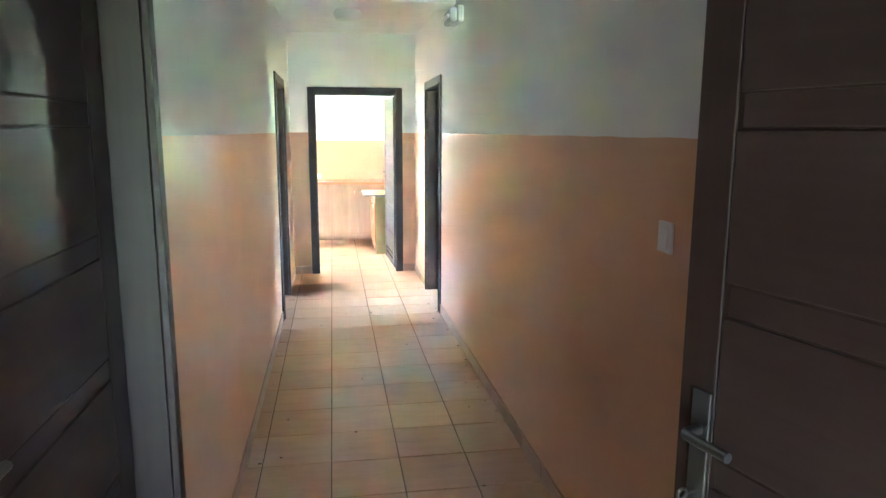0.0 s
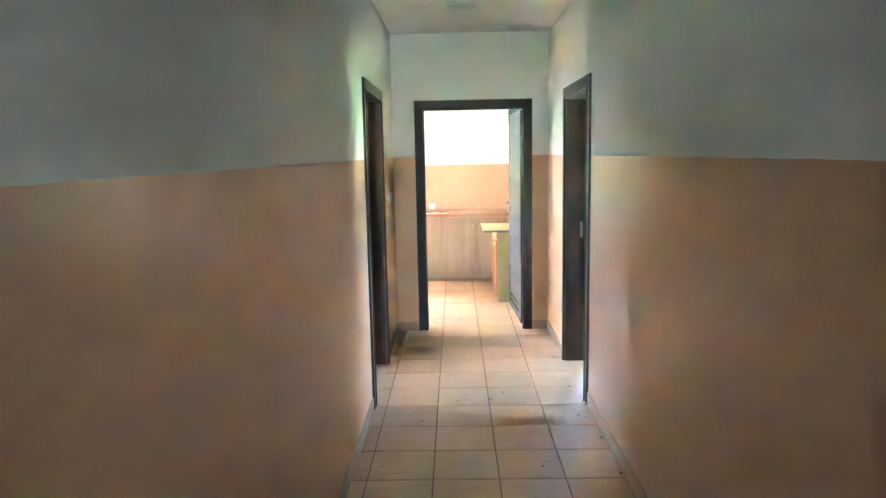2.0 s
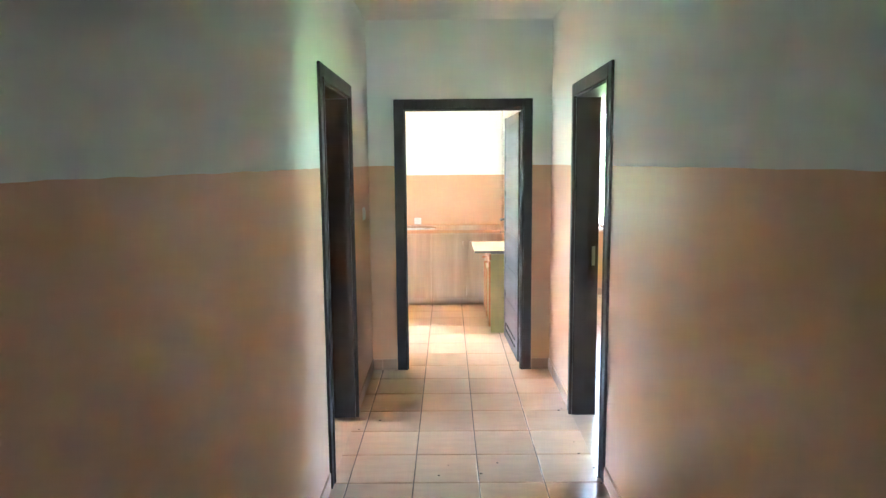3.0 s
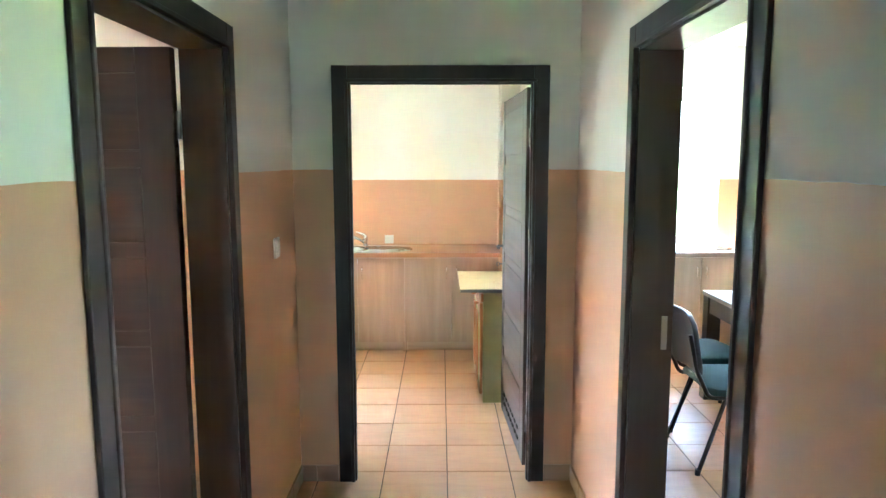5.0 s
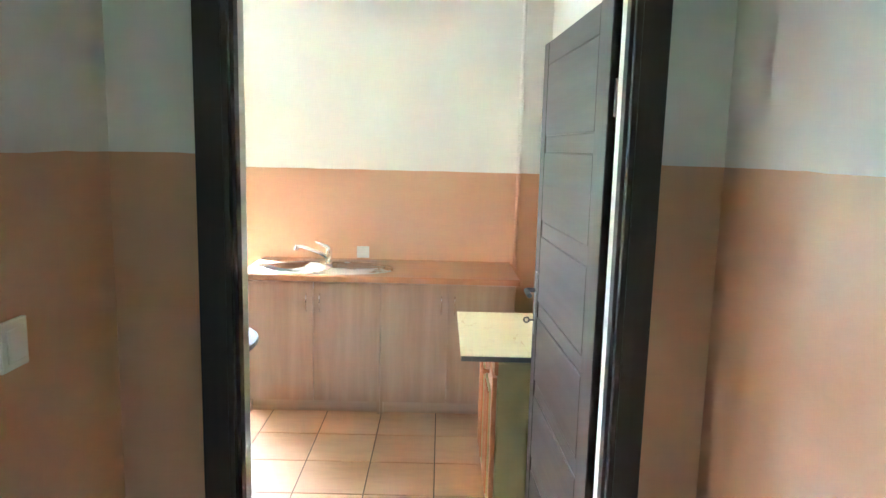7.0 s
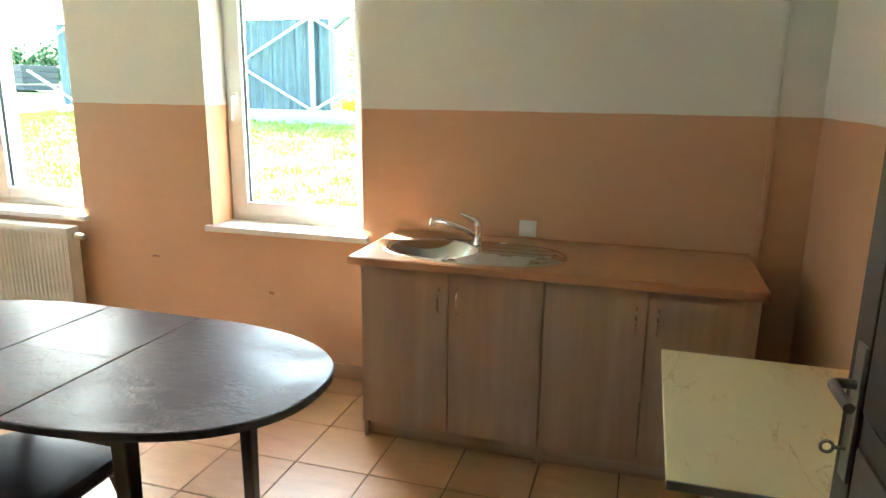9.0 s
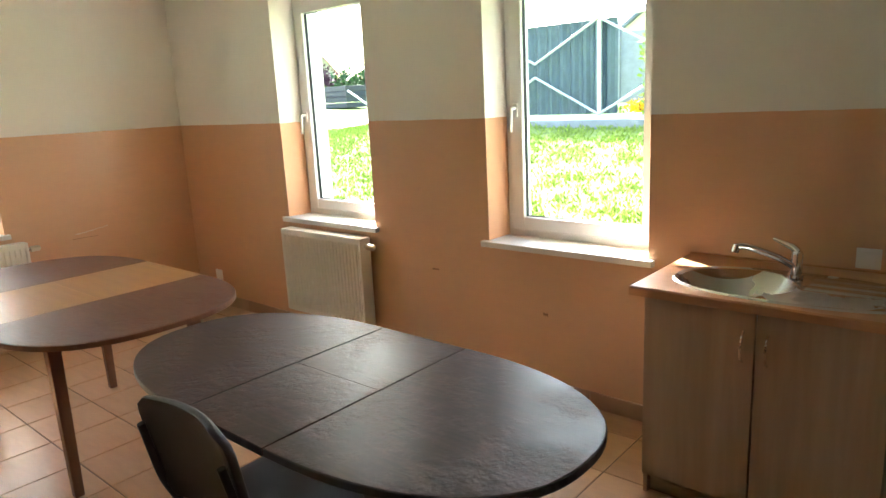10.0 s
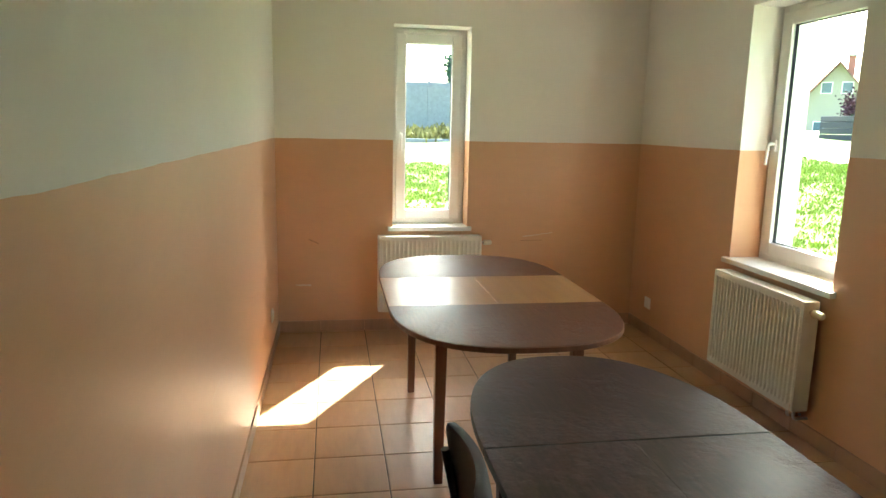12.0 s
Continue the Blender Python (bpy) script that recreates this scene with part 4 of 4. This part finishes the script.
tap((2.75, 10.64, 0.8725), "chrome mixer tap at the dining room sink")
st = thing("side_table", (3.66, 10.60, 0), "small brown table under a pale cloth", "table")
part("tabletop", box(-0.255, 0.255, -0.15, 0.18, 0.70, 0.725, 0.004), BROWN_LEG, st)
for sx in (-1, 1):
    part("stretcher", box(sx * 0.20 - 0.01, sx * 0.20 + 0.01, -0.12, 0.14, 0.60, 0.63, 0.002), BROWN_LEG, st)
    for sy in (-0.125, 0.15):
        part("leg", box(sx * 0.22 - 0.02, sx * 0.22 + 0.02, sy - 0.02, sy + 0.02, 0, 0.70, 0.003), BROWN_LEG, st)
tc = bmesh.new()
nx, ny = 40, 26
vv = {}
for i in range(nx + 1):
    for j in range(ny + 1):
        x, y = -0.30 + 0.60 * i / nx, -0.19 + 0.375 * j / ny
        z = 0.729 + 0.0015 * math.sin(31 * x + 17 * y)
        ox, oy = max(0, abs(x) - 0.262), max(0, -0.157 - y)
        z -= (ox + oy) * (2.4 + 0.8 * math.sin(40 * y + 25 * x))
        vv[i, j] = tc.verts.new((math.copysign(min(abs(x), 0.268 + 0.006 * math.sin(38 * y)), x), max(y, -0.163 - 0.005 * math.sin(41 * x)), z))
for i in range(nx):
    for j in range(ny):
        tc.faces.new((vv[i, j], vv[i + 1, j], vv[i + 1, j + 1], vv[i, j + 1]))
cloth = thing("tablecloth", (3.66, 10.60, 0), "pale patterned cloth hanging over a small table", "cloth")
part("cloth", tc, CLOTH, cloth, "", True)


# ---- outdoors ----
def smooth(a, b, v):
    t = min(max((v - a) / (b - a), 0), 1)
    return t * t * (3 - 2 * t)


def ground_z(x, y):
    dn, dw = max(0, y - KY1 - OUT), max(0, KX0 - OUT - x)
    s = 0.05 + 0.085 * smooth(-15, -8, x)
    return -0.12 + s * min(dn, 9.5) + 0.052 * min(dw, 16) + 0.05 * max(0, min(dw - 16, 12)) + 0.03 * noise.noise((x * 0.6, y * 0.6, 0)) * min(1, (dn + dw) * 0.4)


def in_gravel(x, y):
    dw = KX0 - OUT - x
    west = 13.5 < dw + 0.12 * (y - 9) < 19.5 and y < 22
    lane = 9.0 < y - KY1 - 0.16 * (-x - 8) < 14 and x < -13
    return west or lane


def ground_material():
    m, n, l, b = shader("meadow", 0.95)
    v = place(n, l, True, (1, 1, 1))
    big, small = noise_node(n, l, v, 0.5, 5), noise_node(n, l, v, 14, 6, 0.7)
    c = mix(n, l, big, ramp(n, l, small, [(0.3, (0.07, 0.11, 0.02)), (0.7, (0.19, 0.25, 0.05))]), ramp(n, l, small, [(0.3, (0.08, 0.115, 0.025)), (0.7, (0.20, 0.25, 0.06))]))
    l.new(c, b.inputs["Base Color"])
    bump(n, l, b, small, 0.6, 0.03)
    return m


MEADOW = ground_material()
GRAVEL = plain("pale_gravel", (0.50, 0.46, 0.40), 0.95, vary=0.15, scale=2, fine=60, relief=0.6)
bm = bmesh.new()
xs = [-900, -300, -120] + [-60 + 1.0 * k for k in range(66)] + [12, 40, 120, 400, 900]
ys = [-900, -300, -60, -20, -5] + [0 + 1.0 * k for k in range(46)] + [60, 90, 140, 300, 900]
gv = {(i, j): bm.verts.new((x, y, ground_z(x, y) if not (KX0 - 0.2 < x < RX1 + 0.2 and -3 < y < KY1 + 0.2) else -0.3)) for i, x in enumerate(xs) for j, y in enumerate(ys)}
for i in range(len(xs) - 1):
    for j in range(len(ys) - 1):
        bm.faces.new((gv[i, j], gv[i + 1, j], gv[i + 1, j + 1], gv[i, j + 1])).material_index = int(in_gravel((xs[i] + xs[i + 1]) / 2, (ys[j] + ys[j + 1]) / 2))
tagged(part("ground", bm, [MEADOW, GRAVEL], None, "", True), "rising meadow with pale gravel tracks", "ground", kind="structure")

def leaf_cloud(name, centres, count, size, spread, mat, parent=None, upright=False):
    """Many small pointed leaves or blades round the given centres, as one mesh."""
    c = np.asarray(centres)[rng.integers(0, len(centres), count)] + rng.normal(0, 1, (count, 3)) * np.asarray(spread)
    d = rng.normal(0, 1, (count, 3))
    if upright:
        d[:, 2] = np.abs(d[:, 2]) + 1.6
    d /= np.linalg.norm(d, axis=1)[:, None]
    s = np.cross(d, rng.normal(0, 1, (count, 3)))
    s /= np.linalg.norm(s, axis=1)[:, None]
    ln = size * rng.uniform(0.6, 1.4, (count, 1))
    w = ln * (0.20 if upright else 0.28)
    co = np.stack([c - s * w * (1 if upright else 0.05), c + d * ln * 0.5 + s * w, c + d * ln, c + d * ln * 0.5 - s * w], 1).reshape(-1, 3)
    me = bpy.data.meshes.new(name)
    me.from_pydata(co.tolist(), [], np.arange(count * 4).reshape(-1, 4).tolist())
    me.materials.append(mat)
    ob = new(name, me)
    ob.parent = parent
    return ob


def foliage(name, col, vary=0.5):
    m, n, l, b = shader(name, 0.6)
    g = n.new("ShaderNodeNewGeometry")
    l.new(ramp(n, l, g.outputs["Random Per Island"], [(0.0, dim(col, 1 - vary)), (0.6, col), (1.0, dim(col, 1 + vary))]), b.inputs["Base Color"])
    b.inputs["Specular IOR Level"].default_value = 0.1
    return m


GRASS, WEED = foliage("grass_blades", (0.19, 0.255, 0.045), 0.2), foliage("dry_weeds", (0.19, 0.17, 0.06))
PINE, LEAF, YELLOW, BUSH, PURPLE = foliage("pine_needles", (0.035, 0.075, 0.045)), foliage("shrub_leaves", (0.20, 0.28, 0.06)), foliage("yellow_flowers", (0.65, 0.42, 0.02), 0.2), foliage("hedge_leaves", (0.04, 0.085, 0.03)), foliage("purple_leaves", (0.06, 0.025, 0.04))
pts = []
while len(pts) < 9000:
    x, y = rng.uniform(-22, 1), rng.uniform(6, 21)
    if (x < KX0 - OUT - 0.2 or y > KY1 + OUT + 0.2) and not in_gravel(x, y):
        pts.append((x, y, ground_z(x, y)))
g = leaf_cloud("grass", pts, 150000, 0.06, (0.09, 0.09, 0.015), GRASS, None, True)
tagged(g, "bright sunlit meadow grass outside the windows", "grass", kind="stuff")
pts = [(x, y, ground_z(x, y) + 0.05) for x, y in zip(rng.uniform(-29.5, -26, 500), rng.uniform(0, 24, 500))]
g = leaf_cloud("roadside_weeds", pts, 22000, 0.24, (0.4, 0.4, 0.10), WEED, None, True)
tagged(g, "dry roadside weeds along the concrete fence", "weeds", kind="stuff")

BLUE_SHEET = plain("blue_grey_sheet", (0.055, 0.085, 0.10), 0.5, 0.3, 0.2)
GALV = plain("galvanised_steel", (0.50, 0.54, 0.54), 0.45, 0.6)
CONCRETE = plain("grey_concrete", (0.20, 0.215, 0.225), 0.9, vary=0.15, relief=0.4)
gate = thing("sliding_gate", (0, 19.0, 0), "blue-grey corrugated sheet gate in a galvanised frame", "gate")
GZ0, GZ1, GX0, GX1 = 1.17, 2.80, -10.9, -3.5
for z0, z1 in ((GZ0 - 0.10, GZ0), (GZ1, GZ1 + 0.07)):
    part("rail", box(GX0, GX1, -0.05, 0.05, z0, z1, 0.006), GALV, gate)
step_x = 2.6
px = -5.15
posts = [px + k * step_x for k in range(-2, 1)]
for x in posts:
    part("post", box(x - 0.035, x + 0.035, -0.045, 0.02, GZ0, GZ1, 0.004), GALV, gate)
zm = (GZ0 + GZ1) / 2
for x in posts:
    for s in (-1, 1):
        for z in (GZ0, GZ1):
            end = (x + s * step_x * 0.5, zm + (0.12 if z > zm else -0.12))
            part("brace", tube([(x, -0.055, z), (end[0], -0.055, end[1])], 0.024, 6), GALV, gate)
bm = bmesh.new()
n = 104
r0, r1 = [], []
for k in range(n):
    x = GX0 + (-4.85 - GX0) * k / (n - 1)
    y = 0.03 + (0.05 if (k // 2) % 2 else 0.0)
    r0.append(bm.verts.new((x, y, GZ0 + 0.01)))
    r1.append(bm.verts.new((x, y, GZ1 - 0.02)))
for k in range(n - 1):
    bm.faces.new((r0[k], r0[k + 1], r1[k + 1], r1[k]))
part("corrugated_sheet", bm, BLUE_SHEET, gate, "blue-grey corrugated sheet")
part("concrete_footing", box(GX0, GX1 + 1, -0.15, 0.15, 0.4, GZ0 - 0.10, 0.01), CONCRETE, gate, "grey concrete footing")
pil = thing("gate_pillar", (-10.4, 19.6, 0.3), "pale concrete gate pillar", "pillar")
part("pillar", box(-0.18, 0.18, -0.18, 0.18, -0.2, 2.7, 0.015), GALV, pil)


def panel_fence(x0, y0, x1, y1, panels, z, h, label):
    f = thing("concrete_fence", (x0, y0, 0), label, "fence", rz=math.degrees(math.atan2(y1 - y0, x1 - x0)))
    L = math.hypot(x1 - x0, y1 - y0) / panels
    for k in range(panels + 1):
        part("post", box(k * L - 0.07, k * L + 0.07, -0.08, 0.08, z - 0.4, z + h + 0.06, 0.01), CONCRETE, f)
    for k in range(panels):
        for j in range(8):
            a, b = z + j * h / 8, z + (j + 1) * h / 8
            part("panel", box(k * L + 0.07, (k + 1) * L - 0.07, -0.03, 0.03 - 0.01 * (j % 2), a - 0.004, b, 0.008), CONCRETE, f)
    return f


panel_fence(-33, -2, -33, 26, 13, 1.35, 2.35, "grey concrete panel fence beyond the gravel track")
panel_fence(-7, 23.5, 4, 23.5, 5, 1.0, 1.9, "grey concrete panel fence behind the gate")
kerb = thing("kerb", (-25.7, 11, 0), "grey concrete kerb beside the track", "kerb")
part("kerb_stone", box(-0.12, 0.12, -14, 14, ground_z(-25.7, 11) - 0.3, ground_z(-25.7, 11) + 0.16, 0.02), CONCRETE, kerb)

BARK = plain("bark", (0.09, 0.065, 0.05), 0.9, vary=0.3, relief=0.8)


def conifer(at, h, r, label):
    t = thing("conifer", at, label, "tree")
    part("trunk", tube([(0, 0, -0.3), (0.03, 0, h * 0.5), (0, 0.02, h * 0.97)], [h * 0.022, h * 0.013, 0.01], 8), BARK, t, "", True)
    tips, limbs = [], bmesh.new()
    for k in range(70):
        f = k / 70
        z = h * (0.12 + 0.86 * f)
        a = k * 2.4 + rng.uniform(-0.4, 0.4)
        ln = r * (1 - f) ** 0.8 * rng.uniform(0.65, 1.15) + 0.1
        e = (ln * math.cos(a), ln * math.sin(a), z - 0.15 * ln + rng.uniform(-0.1, 0.1))
        tube([(0, 0, z), (e[0] * 0.5, e[1] * 0.5, z + 0.03), e], [0.025, 0.016, 0.005], 4, limbs)
        for q in np.linspace(0.25, 1, 7):
            tips.append((e[0] * q, e[1] * q, z + (e[2] - z) * q))
    part("limbs", limbs, BARK, t)
    leaf_cloud("crown", tips, 9000, 0.30, (0.14, 0.14, 0.10), PINE, t)
    return t


def bush(name, at, size, mat, count, leaf, label, category="shrub"):
    t = thing(name, at, label, category)
    stems, tips = bmesh.new(), []
    for k in range(16):
        a, w = rng.uniform(0, math.tau), rng.uniform(0.2, 1)
        e = (size[0] * w * math.cos(a), size[1] * w * math.sin(a), size[2] * rng.uniform(0.45, 1.0))
        tube([(0, 0, -0.2), (e[0] * 0.35, e[1] * 0.35, e[2] * 0.5), e], [0.03, 0.02, 0.006], 5, stems)
        tips += [e, tuple(v * 0.75 for v in e), tuple(v * 0.5 for v in e)]
    part("stems", stems, BARK, t)
    leaf_cloud("leaves", tips, count, leaf, (size[0] * 0.16, size[1] * 0.16, size[2] * 0.12), mat, t)
    return t


conifer((-4.5, 29, 1.0), 7.5, 2.4, "tall dark green conifer behind the gate")
conifer((-8.2, 33, 1.0), 8.0, 2.4, "tall dark green conifer behind the gate")
conifer((-16.5, 31, 0.9), 7.0, 2.0, "dark green conifer beyond the lane")
conifer((-40, 16.3, 2.0), 5.6, 1.7, "dark conifer rising over the concrete fence")
bush("shrub", (-3.95, 18.6, 1.05), (0.30, 0.3, 1.2), LEAF, 600, 0.12, "bright green leafy shrub beside the gate")
bush("yellow_shrub", (-4.7, 19.7, 1.05), (0.22, 0.2, 0.32), YELLOW, 600, 0.08, "low yellow flowering shrub behind the gate")
bush("yellow_shrub", (-24.7, 30.1, 0.9), (0.7, 0.6, 0.5), YELLOW, 1500, 0.14, "low yellow flowering shrub on the concrete planter")
bush("purple_tree", (-43.9, 46.0, 0.9), (1.5, 1.5, 3.2), PURPLE, 4000, 0.25, "dark purple-leaved tree by the house", "tree")
for x in (-58, -55, -52, -49.5, -36, -32, -28):
    bush("hedge_shrub", (x, 46 + 0.1 * x, 0.9), (2.2, 1.8, 2.6), BUSH, 3000, 0.3, "green garden hedge shrub in front of the house")

bare = thing("bare_tree", (-17.5, 27, 0.8), "leafless grey tree with forked limbs", "tree")
part("trunk", tube([(0, 0, -0.3), (0.1, 0, 1.6), (-0.1, 0.1, 2.6)], [0.16, 0.12, 0.09], 8), BARK, bare, "", True)
lim = bmesh.new()
for k in range(14):
    a, z = k * 2.4, 1.6 + 0.09 * k
    e = Vector((1.3 * math.cos(a), 1.0 * math.sin(a), z + 1.6))
    tube([(0, 0, z), e * 0.5 + Vector((0, 0, z * 0.4)), e], [0.06, 0.035, 0.01], 5, lim)
    for q in range(3):
        tube([e * (0.7 + 0.1 * q) + Vector((0, 0, 0.2)), e + Vector((0.5 * math.cos(a + q), 0.5 * math.sin(a + q), 0.6))], [0.02, 0.006], 4, lim)
part("limbs", lim, BARK, bare)

planter = thing("concrete_box", (-24.7, 30.1, ground_z(-24.7, 30.1)), "dark grey concrete block planter by the lane", "planter")
for j in range(4):
    part("concrete_block", box(-1.5, 1.5, -0.9, 0.9, j * 0.25, j * 0.25 + 0.235, 0.02), plain("dark_concrete", (0.05, 0.053, 0.056), 0.9), planter)


def house(at, rz, w, d, eave, ridge, label, wall_col, roof_col):
    """A gabled house; its gable looks to -y."""
    h = thing("house", at, label, "house", rz=rz)
    wm, rm = plain("house_render", wall_col, 0.9), plain("roof_tiles", roof_col, 0.7, vary=0.2, relief=0.5)
    b = bmesh.new()
    prof = [(-w / 2, -0.5), (w / 2, -0.5), (w / 2, eave), (0, ridge), (-w / 2, eave)]
    v0, v1 = [b.verts.new((x, 0, z)) for x, z in prof], [b.verts.new((x, d, z)) for x, z in prof]
    b.faces.new(v0), b.faces.new(v1)
    for k in range(5):
        b.faces.new((v0[k], v0[(k + 1) % 5], v1[(k + 1) % 5], v1[k]))
    part("wall", b, wm, h)
    for s in (-1, 1):
        k = (ridge - eave) / (w / 2)
        b = bmesh.new()
        e = w / 2 + 0.6
        prof = [(0, ridge + 0.02), (s * e, ridge - k * e + 0.02), (s * e, ridge - k * e + 0.22), (0, ridge + 0.25)]
        a0, a1 = [b.verts.new((x, -0.8, z)) for x, z in prof], [b.verts.new((x, d + 0.6, z)) for x, z in prof]
        b.faces.new(a0), b.faces.new(a1)
        for q in range(4):
            b.faces.new((a0[q], a0[(q + 1) % 4], a1[(q + 1) % 4], a1[q]))
        part("roof", b, rm, h)
    for x, z in ((-w * 0.18, eave + 0.3), (w * 0.16, eave + 0.3), (-w * 0.25, 1.0), (w * 0.23, 1.0)):
        win = part("window", box(x - 0.6, x + 0.6, -0.05, 0.02, z, z + 1.35, 0.01), PVC, h)
        part("pane", box(x - 0.5, x + 0.5, -0.07, -0.045, z + 0.1, z + 1.25), plain("dark_glass", (0.10, 0.14, 0.17), 0.1), win)
    ch = part("chimney", box(w * 0.16 - 0.35, w * 0.16 + 0.35, d * 0.35, d * 0.35 + 0.7, ridge - 2.2, ridge + 1.1, 0.02), plain("chimney_brick", (0.33, 0.14, 0.10), 0.9), h, "brick chimney")
    part("chimney_cap", box(w * 0.16 - 0.45, w * 0.16 + 0.45, d * 0.35 - 0.1, d * 0.35 + 0.8, ridge + 1.1, ridge + 1.25, 0.02), CONCRETE, ch)
    return h


house((-71.3, 66.2, 0.8), 48, 6.2, 9, 5.2, 8.9, "pale gabled house with a red-brown roof in the distance", (0.34, 0.31, 0.25), (0.22, 0.10, 0.08))
house((-14.5, 48, 0.8), 20, 10, 12, 3.2, 7.2, "gabled house with a brick chimney behind the trees", (0.62, 0.58, 0.48), (0.13, 0.15, 0.18))


# ---- tiles, one by one ----
GX, GY, STEP = 0.395, 7.953, 1 / 3
tile_cache = {}


def tile_mesh(w, d, mat, thick, name):
    key = (round(w, 3), round(d, 3), mat.name, thick)
    if key not in tile_cache:
        c = 0.0022
        co = [(x, y, -thick) for x, y in ((0, 0), (w, 0), (w, d), (0, d))]
        co += [(x, y, -c * 0.7) for x, y in ((0, 0), (w, 0), (w, d), (0, d))]
        co += [(x, y, 0) for x, y in ((c, c), (w - c, c), (w - c, d - c), (c, d - c))]
        fs = [(k, (k + 1) % 4, 4 + (k + 1) % 4, 4 + k) for k in range(4)] + [(4 + k, 4 + (k + 1) % 4, 8 + (k + 1) % 4, 8 + k) for k in range(4)] + [(8, 9, 10, 11)]
        me = bpy.data.meshes.new(name)
        me.from_pydata(co, [], fs)
        me.materials.append(mat)
        tile_cache[key] = me
    return tile_cache[key]


def tiled_floor(name, x0, x1, y0, y1, label):
    f = tagged(part(name, box(x0, x1, y0, y1, -0.2, -0.0035), GROUT), label, "floor", kind="structure")
    j = 0.0055
    for i in range(math.floor((x0 - GX) / STEP), math.ceil((x1 - GX) / STEP)):
        for k in range(math.floor((y0 - GY) / STEP), math.ceil((y1 - GY) / STEP)):
            a, b = max(x0, GX + i * STEP + j / 2), min(x1, GX + (i + 1) * STEP - j / 2)
            c, d = max(y0, GY + k * STEP + j / 2), min(y1, GY + (k + 1) * STEP - j / 2)
            if b - a < 0.012 or d - c < 0.012:
                continue
            t = new("tile", tile_mesh(b - a, d - c, TILE, 0.006, "tile"))
            t.parent = f
            t.matrix_basis = pose(a, c, rng.uniform(-0.0004, 0.0004), rng.uniform(-0.06, 0.06), rng.uniform(-0.06, 0.06), 0)


tiled_floor("floor_hall", HX0, HX1, 0.10, HY1 + 0.10, "beige ceramic tiles with dark joints along the hall")
tiled_floor("floor_kitchen", KX0, KX1, HY1 + 0.10, KY1, "warm beige ceramic tiles with dark joints in the kitchen")
tiled_floor("floor_room", RX0, RX1, 6.2, KY1, "beige ceramic tiles with dark joints in the dining room")
for nm, a in (("floor_room_rear", (RX0 - 0.145, RX1, RY0, 6.2)), ("floor_side", (KX0, HX0, LY0, HY1)), ("floor_lobby", (-1.5, 2.5, -2.3, 0.10)), ("floor_closet", (-1.4, HX0, 0.3, LY0)), ("floor_threshold", (HX1, RX0, 6.2, 7.0))):
    tagged(part(nm, box(*a, -0.2, -0.001 if nm != "floor_threshold" else 0.0), TILE), "plain beige tiled floor", "floor", kind="structure")


def baseboard(name, axis, lo, hi, face, out, phase):
    s = tagged(new(name), "tile skirting along the foot of the wall", "baseboard", kind="structure")
    u = lo
    nxt = phase + math.ceil((lo - phase) / STEP + 1e-6) * STEP
    while u < hi - 0.01:
        e = min(nxt, hi)
        if e - u > 0.015:
            t = new("skirting_tile", tile_mesh(e - u - 0.003, 0.085, SKIRT, 0.009, "skirting_tile"))
            t.parent = s
            if axis == "x":
                t.matrix_basis = pose(u if out < 0 else e - 0.003, face + out * 0.009, 0.002, 90, 0, 0 if out < 0 else 180)
            else:
                t.matrix_basis = pose(face + out * 0.009, u if out > 0 else e - 0.003, 0.002, 90, 0, 90 if out > 0 else -90)
        u, nxt = e, nxt + STEP


cw = 0.078
baseboard("baseboard_1", "y", NEAR_DOOR[1] + cw, LEFT_DOOR[0] - cw, HX0, 1, GY)
baseboard("baseboard_2", "y", LEFT_DOOR[1] + cw, HY1, HX0, 1, GY)
baseboard("baseboard_3", "y", 0.33, RIGHT_DOOR[0] - cw, HX1, -1, GY)
baseboard("baseboard_4", "y", RIGHT_DOOR[1] + cw, HY1, HX1, -1, GY)
baseboard("baseboard_5", "x", HX0, END_DOOR[0] - cw, HY1, -1, GX)
baseboard("baseboard_6", "x", END_DOOR[1] + cw, HX1, HY1, -1, GX)
baseboard("baseboard_7", "x", KX0, -0.42, KY1, -1, GX)
baseboard("baseboard_8", "y", KY0, KY1, KX0, 1, GY)
baseboard("baseboard_9", "x", KX0, END_DOOR[0] - 0.02, KY0, 1, GX)
baseboard("baseboard_10", "x", RX0, RX1, KY1, -1, GX)
baseboard("baseboard_11", "y", 6.2, KY1, RX1, -1, GY)
